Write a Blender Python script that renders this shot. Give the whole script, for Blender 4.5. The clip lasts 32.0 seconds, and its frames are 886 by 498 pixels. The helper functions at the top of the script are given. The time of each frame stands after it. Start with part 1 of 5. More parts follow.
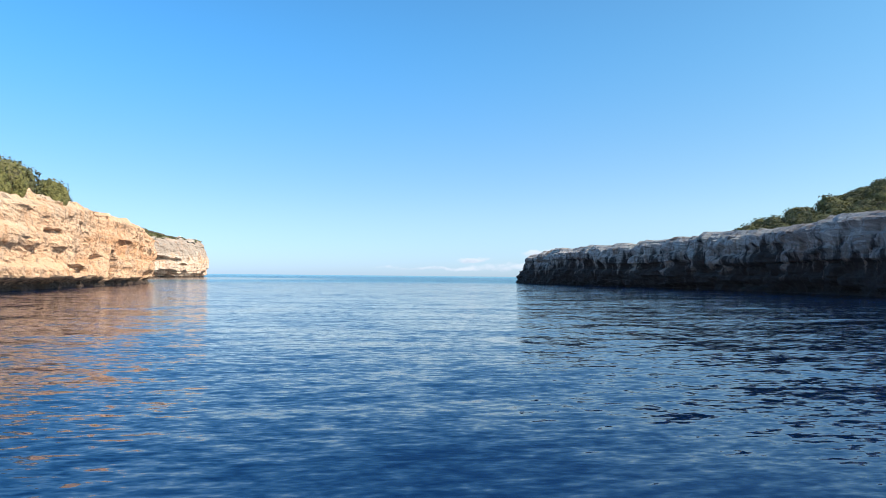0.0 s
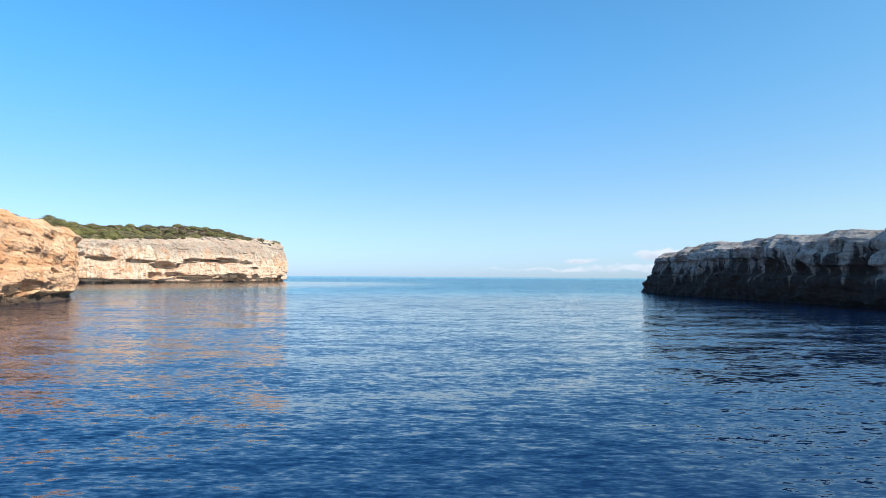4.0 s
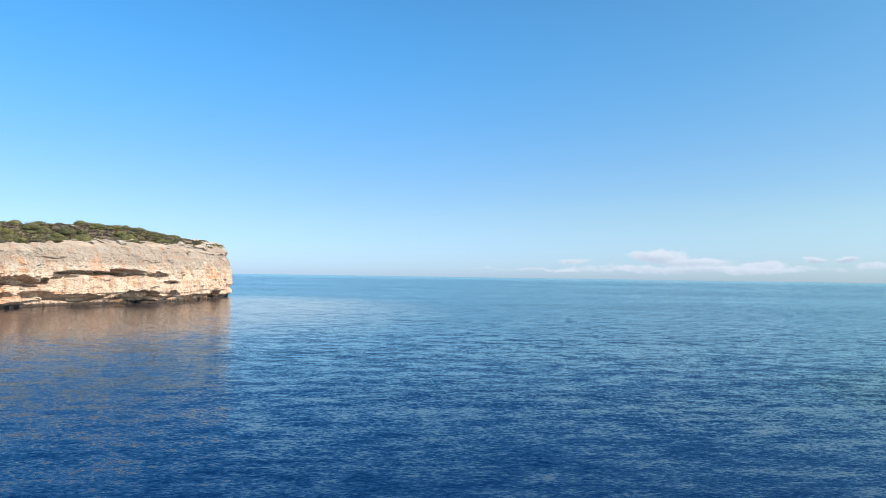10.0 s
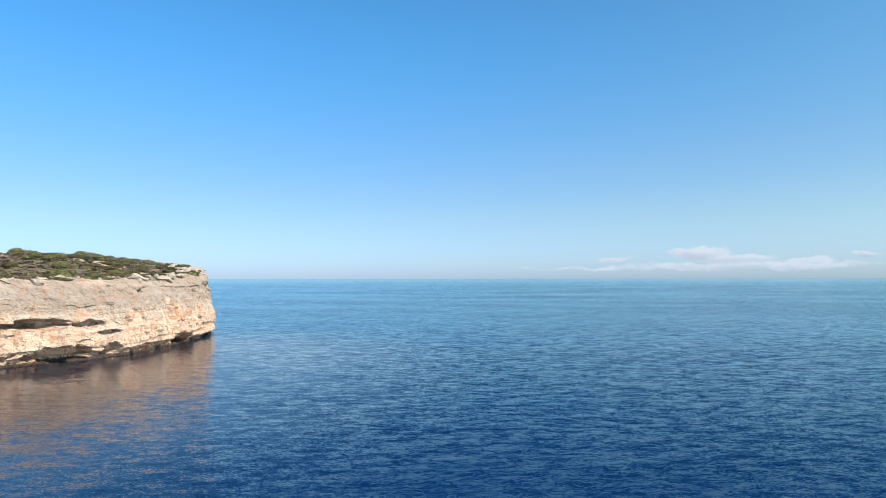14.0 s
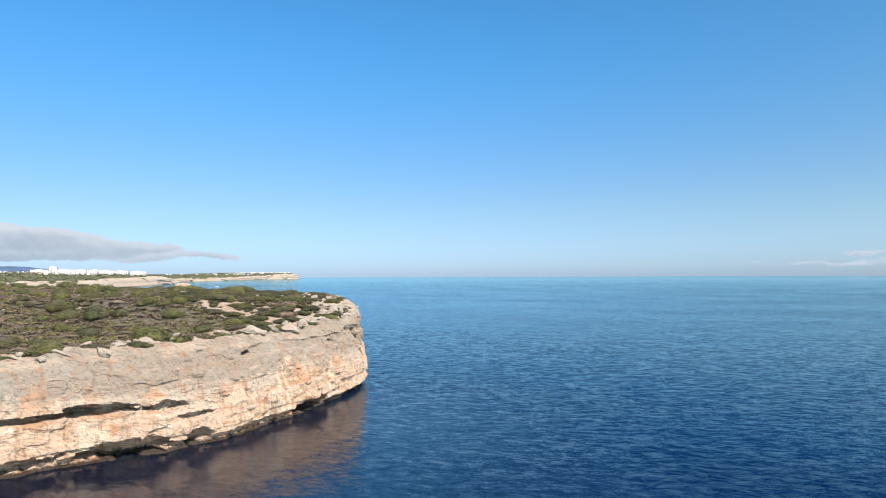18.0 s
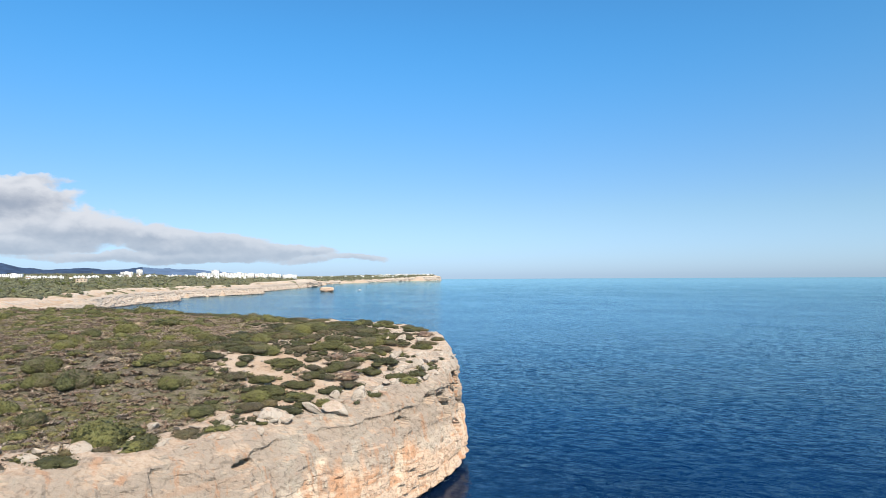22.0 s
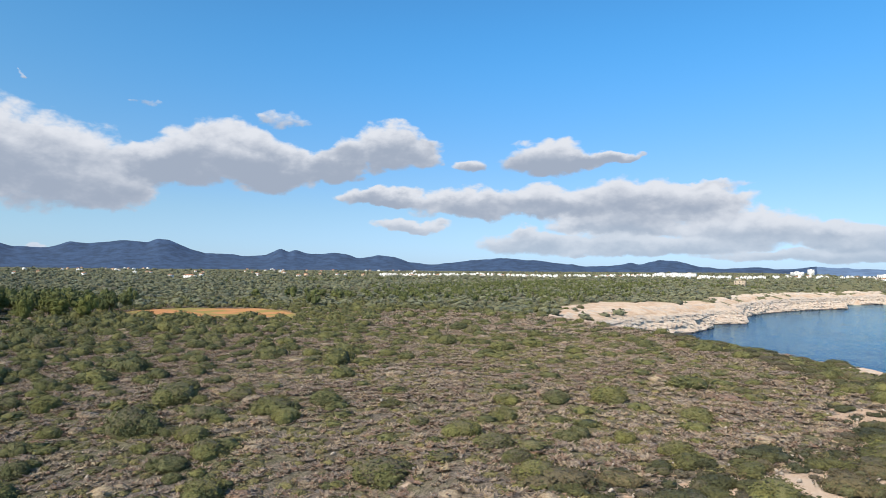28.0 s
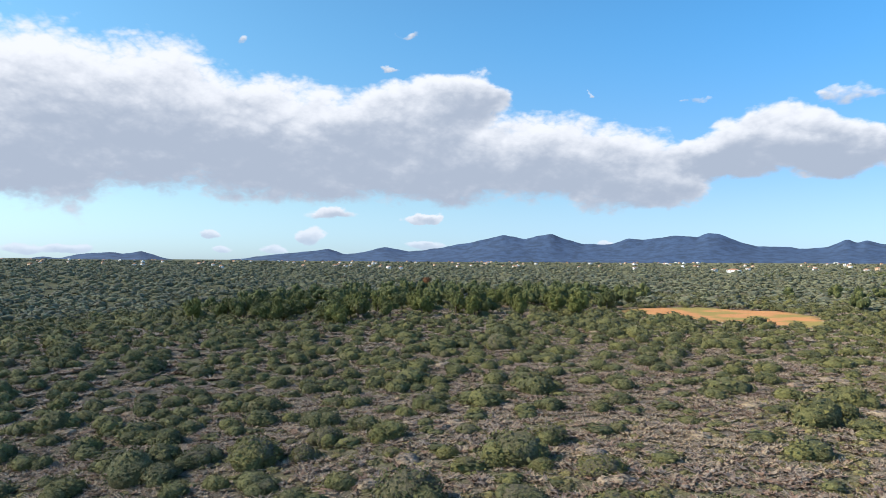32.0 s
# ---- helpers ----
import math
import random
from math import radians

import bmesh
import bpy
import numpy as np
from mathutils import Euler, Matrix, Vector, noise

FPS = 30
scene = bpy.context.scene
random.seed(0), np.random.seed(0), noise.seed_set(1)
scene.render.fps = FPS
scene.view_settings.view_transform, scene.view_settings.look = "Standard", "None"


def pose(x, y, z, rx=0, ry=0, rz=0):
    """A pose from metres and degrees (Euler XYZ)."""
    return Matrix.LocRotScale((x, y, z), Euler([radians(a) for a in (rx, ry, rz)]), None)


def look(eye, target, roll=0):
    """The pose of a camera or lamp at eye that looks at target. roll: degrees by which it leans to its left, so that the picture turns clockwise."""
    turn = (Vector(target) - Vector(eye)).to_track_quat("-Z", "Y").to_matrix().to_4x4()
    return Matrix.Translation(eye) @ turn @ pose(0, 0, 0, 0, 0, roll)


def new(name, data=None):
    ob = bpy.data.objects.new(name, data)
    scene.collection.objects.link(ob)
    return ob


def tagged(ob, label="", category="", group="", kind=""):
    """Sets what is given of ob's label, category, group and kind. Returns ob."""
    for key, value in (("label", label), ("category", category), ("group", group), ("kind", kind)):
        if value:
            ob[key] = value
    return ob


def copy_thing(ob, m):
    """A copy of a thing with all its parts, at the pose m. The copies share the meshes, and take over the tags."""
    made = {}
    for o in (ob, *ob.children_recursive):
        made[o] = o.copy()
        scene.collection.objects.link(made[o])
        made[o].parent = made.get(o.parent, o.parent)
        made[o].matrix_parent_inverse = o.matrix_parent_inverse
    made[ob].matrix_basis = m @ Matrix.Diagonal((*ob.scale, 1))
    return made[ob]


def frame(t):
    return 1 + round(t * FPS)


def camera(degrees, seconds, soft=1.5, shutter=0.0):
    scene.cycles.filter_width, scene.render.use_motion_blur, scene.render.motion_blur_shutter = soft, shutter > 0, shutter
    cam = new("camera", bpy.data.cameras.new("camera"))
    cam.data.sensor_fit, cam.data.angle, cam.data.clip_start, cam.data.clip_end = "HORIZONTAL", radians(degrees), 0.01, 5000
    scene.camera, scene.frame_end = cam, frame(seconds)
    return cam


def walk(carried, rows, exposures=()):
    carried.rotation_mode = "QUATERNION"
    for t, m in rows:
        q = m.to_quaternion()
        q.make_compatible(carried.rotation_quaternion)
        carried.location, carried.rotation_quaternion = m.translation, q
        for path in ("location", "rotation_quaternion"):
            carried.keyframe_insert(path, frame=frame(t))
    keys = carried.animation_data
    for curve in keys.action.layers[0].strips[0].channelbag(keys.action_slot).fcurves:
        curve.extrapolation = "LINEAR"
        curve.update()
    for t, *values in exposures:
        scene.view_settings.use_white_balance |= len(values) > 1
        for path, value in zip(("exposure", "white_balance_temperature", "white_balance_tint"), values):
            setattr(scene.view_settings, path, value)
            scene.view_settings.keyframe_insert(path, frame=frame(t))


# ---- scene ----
cam = camera(66.63, 32.0, soft=0.7)
PATH = [
    (0, pose(0.00, -0.00, 1.18, 92.38, -0.56, 0.00)),
    (0.5, pose(0.95, 4.89, 1.31, 92.37, -0.59, 2.11)),
    (1, pose(1.80, 9.89, 1.46, 92.38, -0.56, 3.92)),
    (1.5, pose(2.31, 14.84, 1.59, 92.40, -0.53, 5.65)),
    (2, pose(2.55, 19.86, 1.71, 92.43, -0.53, 7.33)),
    (2.5, pose(2.61, 24.85, 1.95, 92.40, -0.48, 8.90)),
    (3, pose(2.42, 29.76, 2.03, 92.44, -0.46, 9.01)),
    (3.5, pose(2.12, 34.86, 2.11, 92.43, -0.42, 9.00)),
    (4, pose(1.69, 40.09, 2.21, 92.43, -0.38, 8.97)),
    (4.5, pose(1.14, 45.44, 2.43, 92.38, -0.33, 8.93)),
    (6.5, pose(-1.75, 67.60, 3.52, 92.41, -0.48, 8.77)),
    (7, pose(-2.55, 73.28, 4.13, 92.37, -0.38, 8.76)),
    (7.5, pose(-3.31, 78.93, 4.84, 92.41, -0.39, 8.73)),
    (8, pose(-4.14, 84.65, 5.43, 92.43, -0.30, 8.69)),
    (8.5, pose(-4.97, 90.24, 5.86, 92.43, -0.32, 8.63)),
    (9, pose(-5.92, 95.79, 6.23, 92.39, -0.26, 8.51)),
    (9.5, pose(-6.79, 101.38, 6.95, 92.39, -0.54, 8.45)),
    (10, pose(-7.50, 106.96, 7.87, 92.36, -0.85, 8.41)),
    (10.5, pose(-8.06, 112.44, 8.90, 92.34, -0.94, 8.40)),
    (11, pose(-8.53, 117.92, 9.86, 92.39, -0.86, 8.37)),
    (11.5, pose(-9.00, 123.47, 10.72, 92.52, -0.76, 8.37)),
    (12, pose(-9.57, 129.27, 11.63, 92.60, -0.58, 8.40)),
    (12.5, pose(-10.22, 135.42, 12.66, 92.59, -0.30, 8.62)),
    (13, pose(-10.89, 141.91, 13.80, 92.46, -0.01, 9.25)),
    (13.5, pose(-11.62, 148.46, 14.90, 92.47, 0.07, 10.11)),
    (14, pose(-12.41, 155.07, 16.13, 92.44, 0.11, 11.61)),
    (14.5, pose(-13.22, 161.88, 17.54, 92.35, 0.10, 15.65)),
    (15, pose(-14.06, 168.78, 19.08, 92.22, 0.05, 20.66)),
    (15.5, pose(-15.01, 175.43, 20.69, 92.13, 0.08, 25.13)),
    (17.5, pose(-18.87, 197.78, 25.74, 92.18, 0.20, 29.31)),
    (18, pose(-20.91, 203.27, 26.87, 92.17, 0.22, 29.46)),
    (18.5, pose(-23.25, 208.79, 28.02, 92.15, 0.25, 29.55)),
    (19, pose(-25.63, 214.44, 29.12, 92.16, 0.28, 30.27)),
    (19.5, pose(-28.28, 220.06, 30.10, 92.17, 0.32, 30.96)),
    (20, pose(-31.17, 225.87, 31.03, 92.19, 0.33, 32.91)),
    (20.5, pose(-34.08, 231.54, 31.81, 92.21, 0.32, 34.62)),
    (21, pose(-36.97, 237.15, 32.62, 92.22, 0.36, 37.21)),
    (21.5, pose(-40.16, 242.86, 33.21, 92.25, 0.36, 39.19)),
    (22, pose(-43.29, 248.30, 33.76, 92.26, 0.36, 41.57)),
    (22.5, pose(-46.41, 253.53, 34.41, 92.32, 0.30, 45.08)),
    (23, pose(-49.85, 258.64, 34.96, 92.40, 0.18, 49.03)),
    (23.5, pose(-53.33, 263.63, 35.84, 92.45, 0.02, 53.34)),
    (24, pose(-56.94, 268.38, 36.62, 92.49, -0.14, 57.56)),
    (24.5, pose(-60.51, 273.13, 37.26, 92.50, -0.15, 61.90)),
    (26.5, pose(-77.43, 288.20, 38.69, 92.37, -0.26, 78.92)),
    (27, pose(-82.06, 290.97, 38.96, 92.28, -0.37, 83.92)),
    (27.5, pose(-87.15, 293.48, 39.23, 92.22, -0.45, 89.36)),
    (28, pose(-92.52, 295.67, 39.47, 92.10, -0.45, 94.86)),
    (28.5, pose(-98.23, 297.32, 39.57, 92.02, -0.48, 100.31)),
    (29, pose(-103.86, 298.47, 39.64, 91.93, -0.46, 105.70)),
    (29.5, pose(-109.64, 299.14, 39.68, 91.85, -0.47, 111.29)),
    (30, pose(-115.37, 299.28, 39.83, 91.71, -0.54, 116.83)),
    (30.5, pose(-121.09, 299.11, 39.88, 91.58, -0.52, 122.41)),
    (31, pose(-126.70, 298.33, 39.97, 91.43, -0.49, 127.92)),
    (31.5, pose(-132.03, 297.04, 40.06, 91.33, -0.45, 133.39)),
    (32, pose(-137.10, 295.53, 40.02, 91.31, -0.29, 139.56)),
]
walk(cam, PATH, exposures=((0.0, 0.38), (4.0, 0.34), (8.0, 0.24), (14.0, 0.14), (19.0, 0.0), (27.0, 0.0), (32.0, 0.32)))

# ---- world, sun ----
SUN_AZ, SUN_EL = -29.0, 36.0  # degrees: azimuth from +x towards +y, elevation


def link(tree, a, b):
    tree.links.new(a, b)


def val(tree, sock, v):
    if isinstance(v, (int, float)):
        sock.default_value = v
    else:
        tree.links.new(v, sock)


def mth(tree, op, a, b=0.0, c=0.0, clamp=False):
    n = tree.nodes.new("ShaderNodeMath")
    n.operation, n.use_clamp = op, clamp
    for i, v in enumerate((a, b, c)):
        val(tree, n.inputs[i], v)
    return n.outputs[0]


def ramp_range(tree, v, a, b, c=0.0, d=1.0, smooth=True):
    n = tree.nodes.new("ShaderNodeMapRange")
    n.interpolation_type = "SMOOTHSTEP" if smooth else "LINEAR"
    val(tree, n.inputs[0], v)
    for i, x in enumerate((a, b, c, d)):
        val(tree, n.inputs[i + 1], x)
    return n.outputs[0]


def mixc(tree, fac, a, b, kind="MIX"):
    n = tree.nodes.new("ShaderNodeMix")
    n.data_type, n.blend_type = "RGBA", kind
    val(tree, n.inputs[0], fac)
    for s, v in ((n.inputs[6], a), (n.inputs[7], b)):
        if isinstance(v, tuple):
            s.default_value = (*v, 1.0)
        else:
            tree.links.new(v, s)
    return n.outputs[2]


def noise_tex(tree, vec, scale, detail=4.0, rough=0.55, distort=0.0, dims="3D"):
    n = tree.nodes.new("ShaderNodeTexNoise")
    n.noise_dimensions = dims
    tree.links.new(vec, n.inputs["Vector"])
    n.inputs["Scale"].default_value, n.inputs["Detail"].default_value = scale, detail
    n.inputs["Roughness"].default_value, n.inputs["Distortion"].default_value = rough, distort
    return n.outputs[0]


def mapping(tree, vec, scale=(1, 1, 1), loc=(0, 0, 0), rot=(0, 0, 0)):
    n = tree.nodes.new("ShaderNodeMapping")
    tree.links.new(vec, n.inputs[0])
    n.inputs["Scale"].default_value, n.inputs["Location"].default_value = scale, loc
    n.inputs["Rotation"].default_value = [radians(a) for a in rot]
    return n.outputs[0]


# clouds in the sky: azimuth, elevation, half width, half height in degrees, strength
CLOUDS = (
    (170.4, 10.2, 6.7, 7.6, 1), (163.3, 11.0, 7.6, 6.6, 1), (154.9, 9.9, 8.4, 5.63, 1), (147.3, 9.5, 8.0, 5.11, 1), (137.3, 14.1, 3.4, 2.05, 1), (139.8, 12.7, 5.8, 3.23, 1),
    (143.6, 11.7, 6.7, 3.47, 1), (138.8, 8.5, 8.6, 4.25, 1), (131.3, 8.6, 7.5, 3.97, 1), (125.3, 7.8, 5.9, 3.90, 1), (121.2, 6.1, 3.5, 2.04, 0.9), (177.3, 8.5, 6.0, 7.03, 1),
    (182.7, 7.8, 5.6, 6.83, 1), (188.3, 6.5, 5.4, 5.88, 1), (113.5, 9.5, 4.3, 2.53, 1), (117.0, 8.1, 3.7, 1.97, 1), (109.3, 8.2, 3.6, 2.25, 1), (158.7, 2.4, 0.9, 0.45, 0.9),
    (150.7, 2.3, 1.3, 0.85, 1), (153.9, 1.1, 1.4, 0.37, 0.7), (169.0, 1.1, 2.2, 0.50, 0.9), (171.8, 1.1, 1.7, 0.57, 0.9), (149.3, 4.2, 2.3, 0.76, 0.8), (141.0, 3.9, 1.9, 0.57, 0.9),
    (157.8, 1.0, 1.0, 0.36, 0.8), (141.2, 1.6, 1.9, 0.43, 0.9), (126.1, 1.6, 1.0, 0.42, 0.9), (142.2, 18.8, 2.0, 0.52, 0.35), (144.1, 16.2, 1.2, 0.40, 0.35), (156.1, 17.7, 0.7, 0.68, 0.25),
    (118.7, 13.0, 1.1, 0.52, 0.3), (109.6, 12.8, 2.2, 0.80, 0.3), (127.4, 13.8, 0.7, 0.31, 0.25), (112.6, 9.6, 4.8, 2.56, 1), (115.9, 9.1, 3.8, 2.41, 1), (109.3, 8.8, 3.5, 1.80, 1),
    (117.9, 8.3, 3.6, 1.89, 1), (103.1, 9.6, 2.6, 1.87, 1), (99.4, 10.4, 3.1, 2.27, 1), (96.9, 10.1, 2.8, 1.56, 0.9), (106.0, 8.8, 3.7, 1.32, 1), (92.7, 9.1, 1.6, 0.84, 0.7),
    (107.8, 12.5, 2.8, 1.02, 0.3), (110.4, 13.1, 1.2, 0.50, 0.25), (87.1, 2.5, 5.4, 1.17, 0.9), (79.3, 2.4, 7.0, 1.07, 0.9), (70.8, 3.6, 5.9, 1.68, 1), (73.8, 2.3, 7.0, 0.95, 0.8),
    (86.3, 9.6, 4.1, 1.79, 1), (83.6, 9.5, 3.4, 1.04, 1), (80.7, 9.8, 2.2, 0.71, 1), (99.5, 6.4, 4.7, 0.92, 1), (92.6, 5.9, 6.1, 1.42, 1), (97.7, 4.0, 3.3, 0.84, 0.9),
    (85.5, 5.9, 5.3, 1.63, 1), (79.4, 5.9, 6.2, 2.00, 1), (74.2, 5.6, 4.7, 1.89, 0.9), (73.2, 7.2, 4.2, 0.61, 0.45), (80.3, 4.0, 6.2, 1.24, 1), (88.4, 3.3, 1.8, 1.05, 0.9),
    (83.6, 1.9, 0.9, 0.48, 0.8), (79.3, 1.9, 2.4, 0.38, 0.6), (70.1, 3.4, 5.9, 1.21, 1), (64.4, 2.9, 4.7, 1.18, 1), (59.1, 2.2, 4.7, 0.96, 1), (55.2, 1.8, 3.3, 0.63, 0.8),
    (67.3, 1.5, 9.6, 0.55, 0.7), (53.1, 1.3, 3.5, 0.49, 0.5), (59.6, 2.6, 4.6, 1.03, 1), (55.7, 2.1, 4.1, 0.80, 1), (61.5, 1.5, 7.3, 0.67, 1), (64.0, 2.3, 3.9, 0.74, 0.9),
    (53.7, 1.9, 3.8, 0.54, 0.8), (48.9, 1.5, 4.0, 0.42, 0.6), (-9.3, 1.9, 3.3, 0.69, 0.7), (-12.0, 1.5, 3.4, 0.54, 0.6), (-2.5, 1.5, 2.8, 0.42, 0.5), (-16.9, 1.3, 2.7, 0.39, 0.55),
    (-20.8, 1.7, 1.1, 0.42, 0.7), (-22.4, 1.7, 0.8, 0.37, 0.7), (-13.1, 0.9, 14.5, 0.57, 0.5), (-24.1, 1.1, 2.0, 0.40, 0.5), (0.3, 0.7, 10.2, 0.38, 0.35),
)


def make_world():
    w = bpy.data.worlds.new("sky")
    scene.world = w
    w.use_nodes = True
    t = w.node_tree
    t.nodes.clear()
    sky = t.nodes.new("ShaderNodeTexSky")
    sky.sky_type, sky.sun_disc = "NISHITA", False
    sky.sun_elevation = radians(SUN_EL)
    sky.sun_rotation = radians(90.0 - SUN_AZ)
    sky.altitude, sky.air_density, sky.dust_density, sky.ozone_density = 0.0, 1.0, 0.35, 2.5
    out, bg = t.nodes.new("ShaderNodeOutputWorld"), t.nodes.new("ShaderNodeBackground")
    co = t.nodes.new("ShaderNodeTexCoord").outputs["Generated"]
    sep = t.nodes.new("ShaderNodeSeparateXYZ")
    link(t, co, sep.inputs[0])
    x, y, z = sep.outputs
    az = mth(t, "MULTIPLY", mth(t, "ARCTAN2", mth(t, "MULTIPLY", x, -1.0), y), 180 / math.pi)
    el = mth(t, "MULTIPLY", mth(t, "ARCSINE", z), 180 / math.pi)
    comb = t.nodes.new("ShaderNodeCombineXYZ")
    link(t, az, comb.inputs[0])
    link(t, el, comb.inputs[1])
    true_el = el
    bend = [noise_tex(t, mapping(t, comb.outputs[0], (1.0, 1.5, 1.0), o), 0.30, 5.0, 0.52) for o in ((7, 3, 0), (21, 13, 0))]
    # less of it low down, where the clouds are far and flat
    much = ramp_range(t, el, 0.5, 6.0, 0.5, 1.0)
    az = mth(t, "ADD", az, mth(t, "MULTIPLY", mth(t, "MULTIPLY", mth(t, "SUBTRACT", bend[0], 0.5), 5.0), much))
    el = mth(t, "ADD", el, mth(t, "MULTIPLY", mth(t, "MULTIPLY", mth(t, "SUBTRACT", bend[1], 0.5), 2.8), much))
    flat = mapping(t, comb.outputs[0], (1.0, 1.6, 1.0))
    n1 = noise_tex(t, flat, 0.16, 5.0, 0.55)
    n2 = noise_tex(t, flat, 0.42, 3.0, 0.5)
    n4 = noise_tex(t, flat, 1.0, 2.5, 0.5)

    def puff(v, gain):
        # round heads parted by creases
        return mth(t, "MULTIPLY", mth(t, "SUBTRACT", mth(t, "ABSOLUTE", mth(t, "SUBTRACT", v, 0.5)), 0.09), gain)

    warp = mth(t, "ADD", mth(t, "MULTIPLY", mth(t, "SUBTRACT", n1, 0.5), 0.7), mth(t, "ADD", puff(n2, 1.1), puff(n4, 0.5)))
    dens, lit = None, None
    for a, e, ha, he, s in CLOUDS:
        da = mth(t, "MULTIPLY_ADD", az, 1.0 / ha, -a / ha)
        de = mth(t, "MULTIPLY_ADD", el, 1.0 / he, -e / he)
        # flatter below than above
        low = mth(t, "MULTIPLY", mth(t, "MINIMUM", de, 0.0), 0.5)
        r2 = mth(t, "MULTIPLY_ADD", da, da, mth(t, "MULTIPLY_ADD", de, de, mth(t, "MULTIPLY", low, low)))
        d = mth(t, "SUBTRACT", s, r2)
        dens = d if dens is None else mth(t, "SMOOTH_MAX", dens, d, 0.5)
        wd = mth(t, "POWER", mth(t, "MAXIMUM", mth(t, "ADD", d, 0.5), 0.0), 2.0)
        h = mth(t, "MULTIPLY", mth(t, "MULTIPLY_ADD", de, 0.5, 0.5), wd)
        lit = (h, wd) if lit is None else (mth(t, "ADD", lit[0], h), mth(t, "ADD", lit[1], wd))
    dd = mth(t, "ADD", mth(t, "ADD", dens, 0.1), warp)
    cover = ramp_range(t, dd, 0.0, 0.5)
    cover = mth(t, "MULTIPLY", cover, ramp_range(t, true_el, -0.1, 0.6))
    up = mth(t, "MULTIPLY_ADD", mth(t, "DIVIDE", lit[0], mth(t, "ADD", lit[1], 0.02)), 1.25, -0.20)
    # brighter towards the upper edges, greyer in the thick of the cloud and below
    up = mth(t, "ADD", up, mth(t, "ADD", puff(n2, 1.1), puff(n4, 0.5)))
    n3 = noise_tex(t, mapping(t, comb.outputs[0], (1.0, 1.6, 1.0), (0.3, 1.2, 0.0)), 0.16, 5.0, 0.55)
    up = mth(t, "ADD", up, mth(t, "MULTIPLY", mth(t, "SUBTRACT", n1, n3), 1.2))
    up = mth(t, "ADD", up, mth(t, "SUBTRACT", 0.16, mth(t, "MULTIPLY", dd, 0.46)))
    up = mth(t, "ADD", up, ramp_range(t, el, 9.0, 3.0, 0.0, 0.22))
    white = ramp_range(t, up, -0.05, 0.80)
    ccol = mixc(t, white, (4.2, 4.9, 6.15), (8.8, 9.15, 9.9))
    # those low over the horizon stand far off behind more air
    ccol = mixc(t, ramp_range(t, el, 6.0, 0.5, 0.0, 0.55), ccol, (5.6, 7.2, 9.0))
    # the clear, saturated blue of the day, paler towards the horizon
    tint = mixc(t, ramp_range(t, true_el, 3.0, 21.0), mixc(t, ramp_range(t, true_el, -1.0, 6.0), (0.77, 1.10, 1.94), (0.91, 1.13, 1.44)), (0.64, 1.58, 2.08))
    # hazier and brighter on the sun's side
    hazy = mixc(t, ramp_range(t, true_el, 3.0, 21.0), mixc(t, ramp_range(t, true_el, -1.0, 6.0), (0.95, 1.33, 2.08), (1.42, 1.60, 1.68)), (1.27, 1.96, 2.02))
    side = mth(t, "ADD", mth(t, "MULTIPLY", x, math.cos(radians(SUN_AZ))), mth(t, "MULTIPLY", y, math.sin(radians(SUN_AZ))))
    tint = mixc(t, ramp_range(t, side, -0.92, 0.42), tint, hazy)
    sk = mixc(t, 1.0, sky.outputs[0], tint, "MULTIPLY")
    col = mixc(t, cover, sk, ccol)
    link(t, col, bg.inputs[0])
    bg.inputs[1].default_value = 0.085
    link(t, bg.outputs[0], out.inputs[0])


make_world()
sun = new("sun", bpy.data.lights.new("sun", "SUN"))
sun.data.energy, sun.data.angle, sun.data.color = 5.0, radians(0.53), (1.0, 0.89, 0.74)
_d = Vector((math.cos(radians(SUN_AZ)) * math.cos(radians(SUN_EL)), math.sin(radians(SUN_AZ)) * math.cos(radians(SUN_EL)), math.sin(radians(SUN_EL))))
sun.matrix_world = look(_d * 500, (0, 0, 0))


# ---- materials ----
def material(name):
    m = bpy.data.materials.new(name)
    m.use_nodes = True
    t = m.node_tree
    t.nodes.clear()
    out = t.nodes.new("ShaderNodeOutputMaterial")
    b = t.nodes.new("ShaderNodeBsdfPrincipled")
    link(t, b.outputs[0], out.inputs[0])
    pos = t.nodes.new("ShaderNodeNewGeometry").outputs["Position"]
    return m, t, b, pos


def bump(t, b, height, strength, distance):
    n = t.nodes.new("ShaderNodeBump")
    n.inputs["Strength"].default_value, n.inputs["Distance"].default_value = strength, distance
    link(t, height, n.inputs["Height"])
    link(t, n.outputs[0], b.inputs["Normal"])
    return n


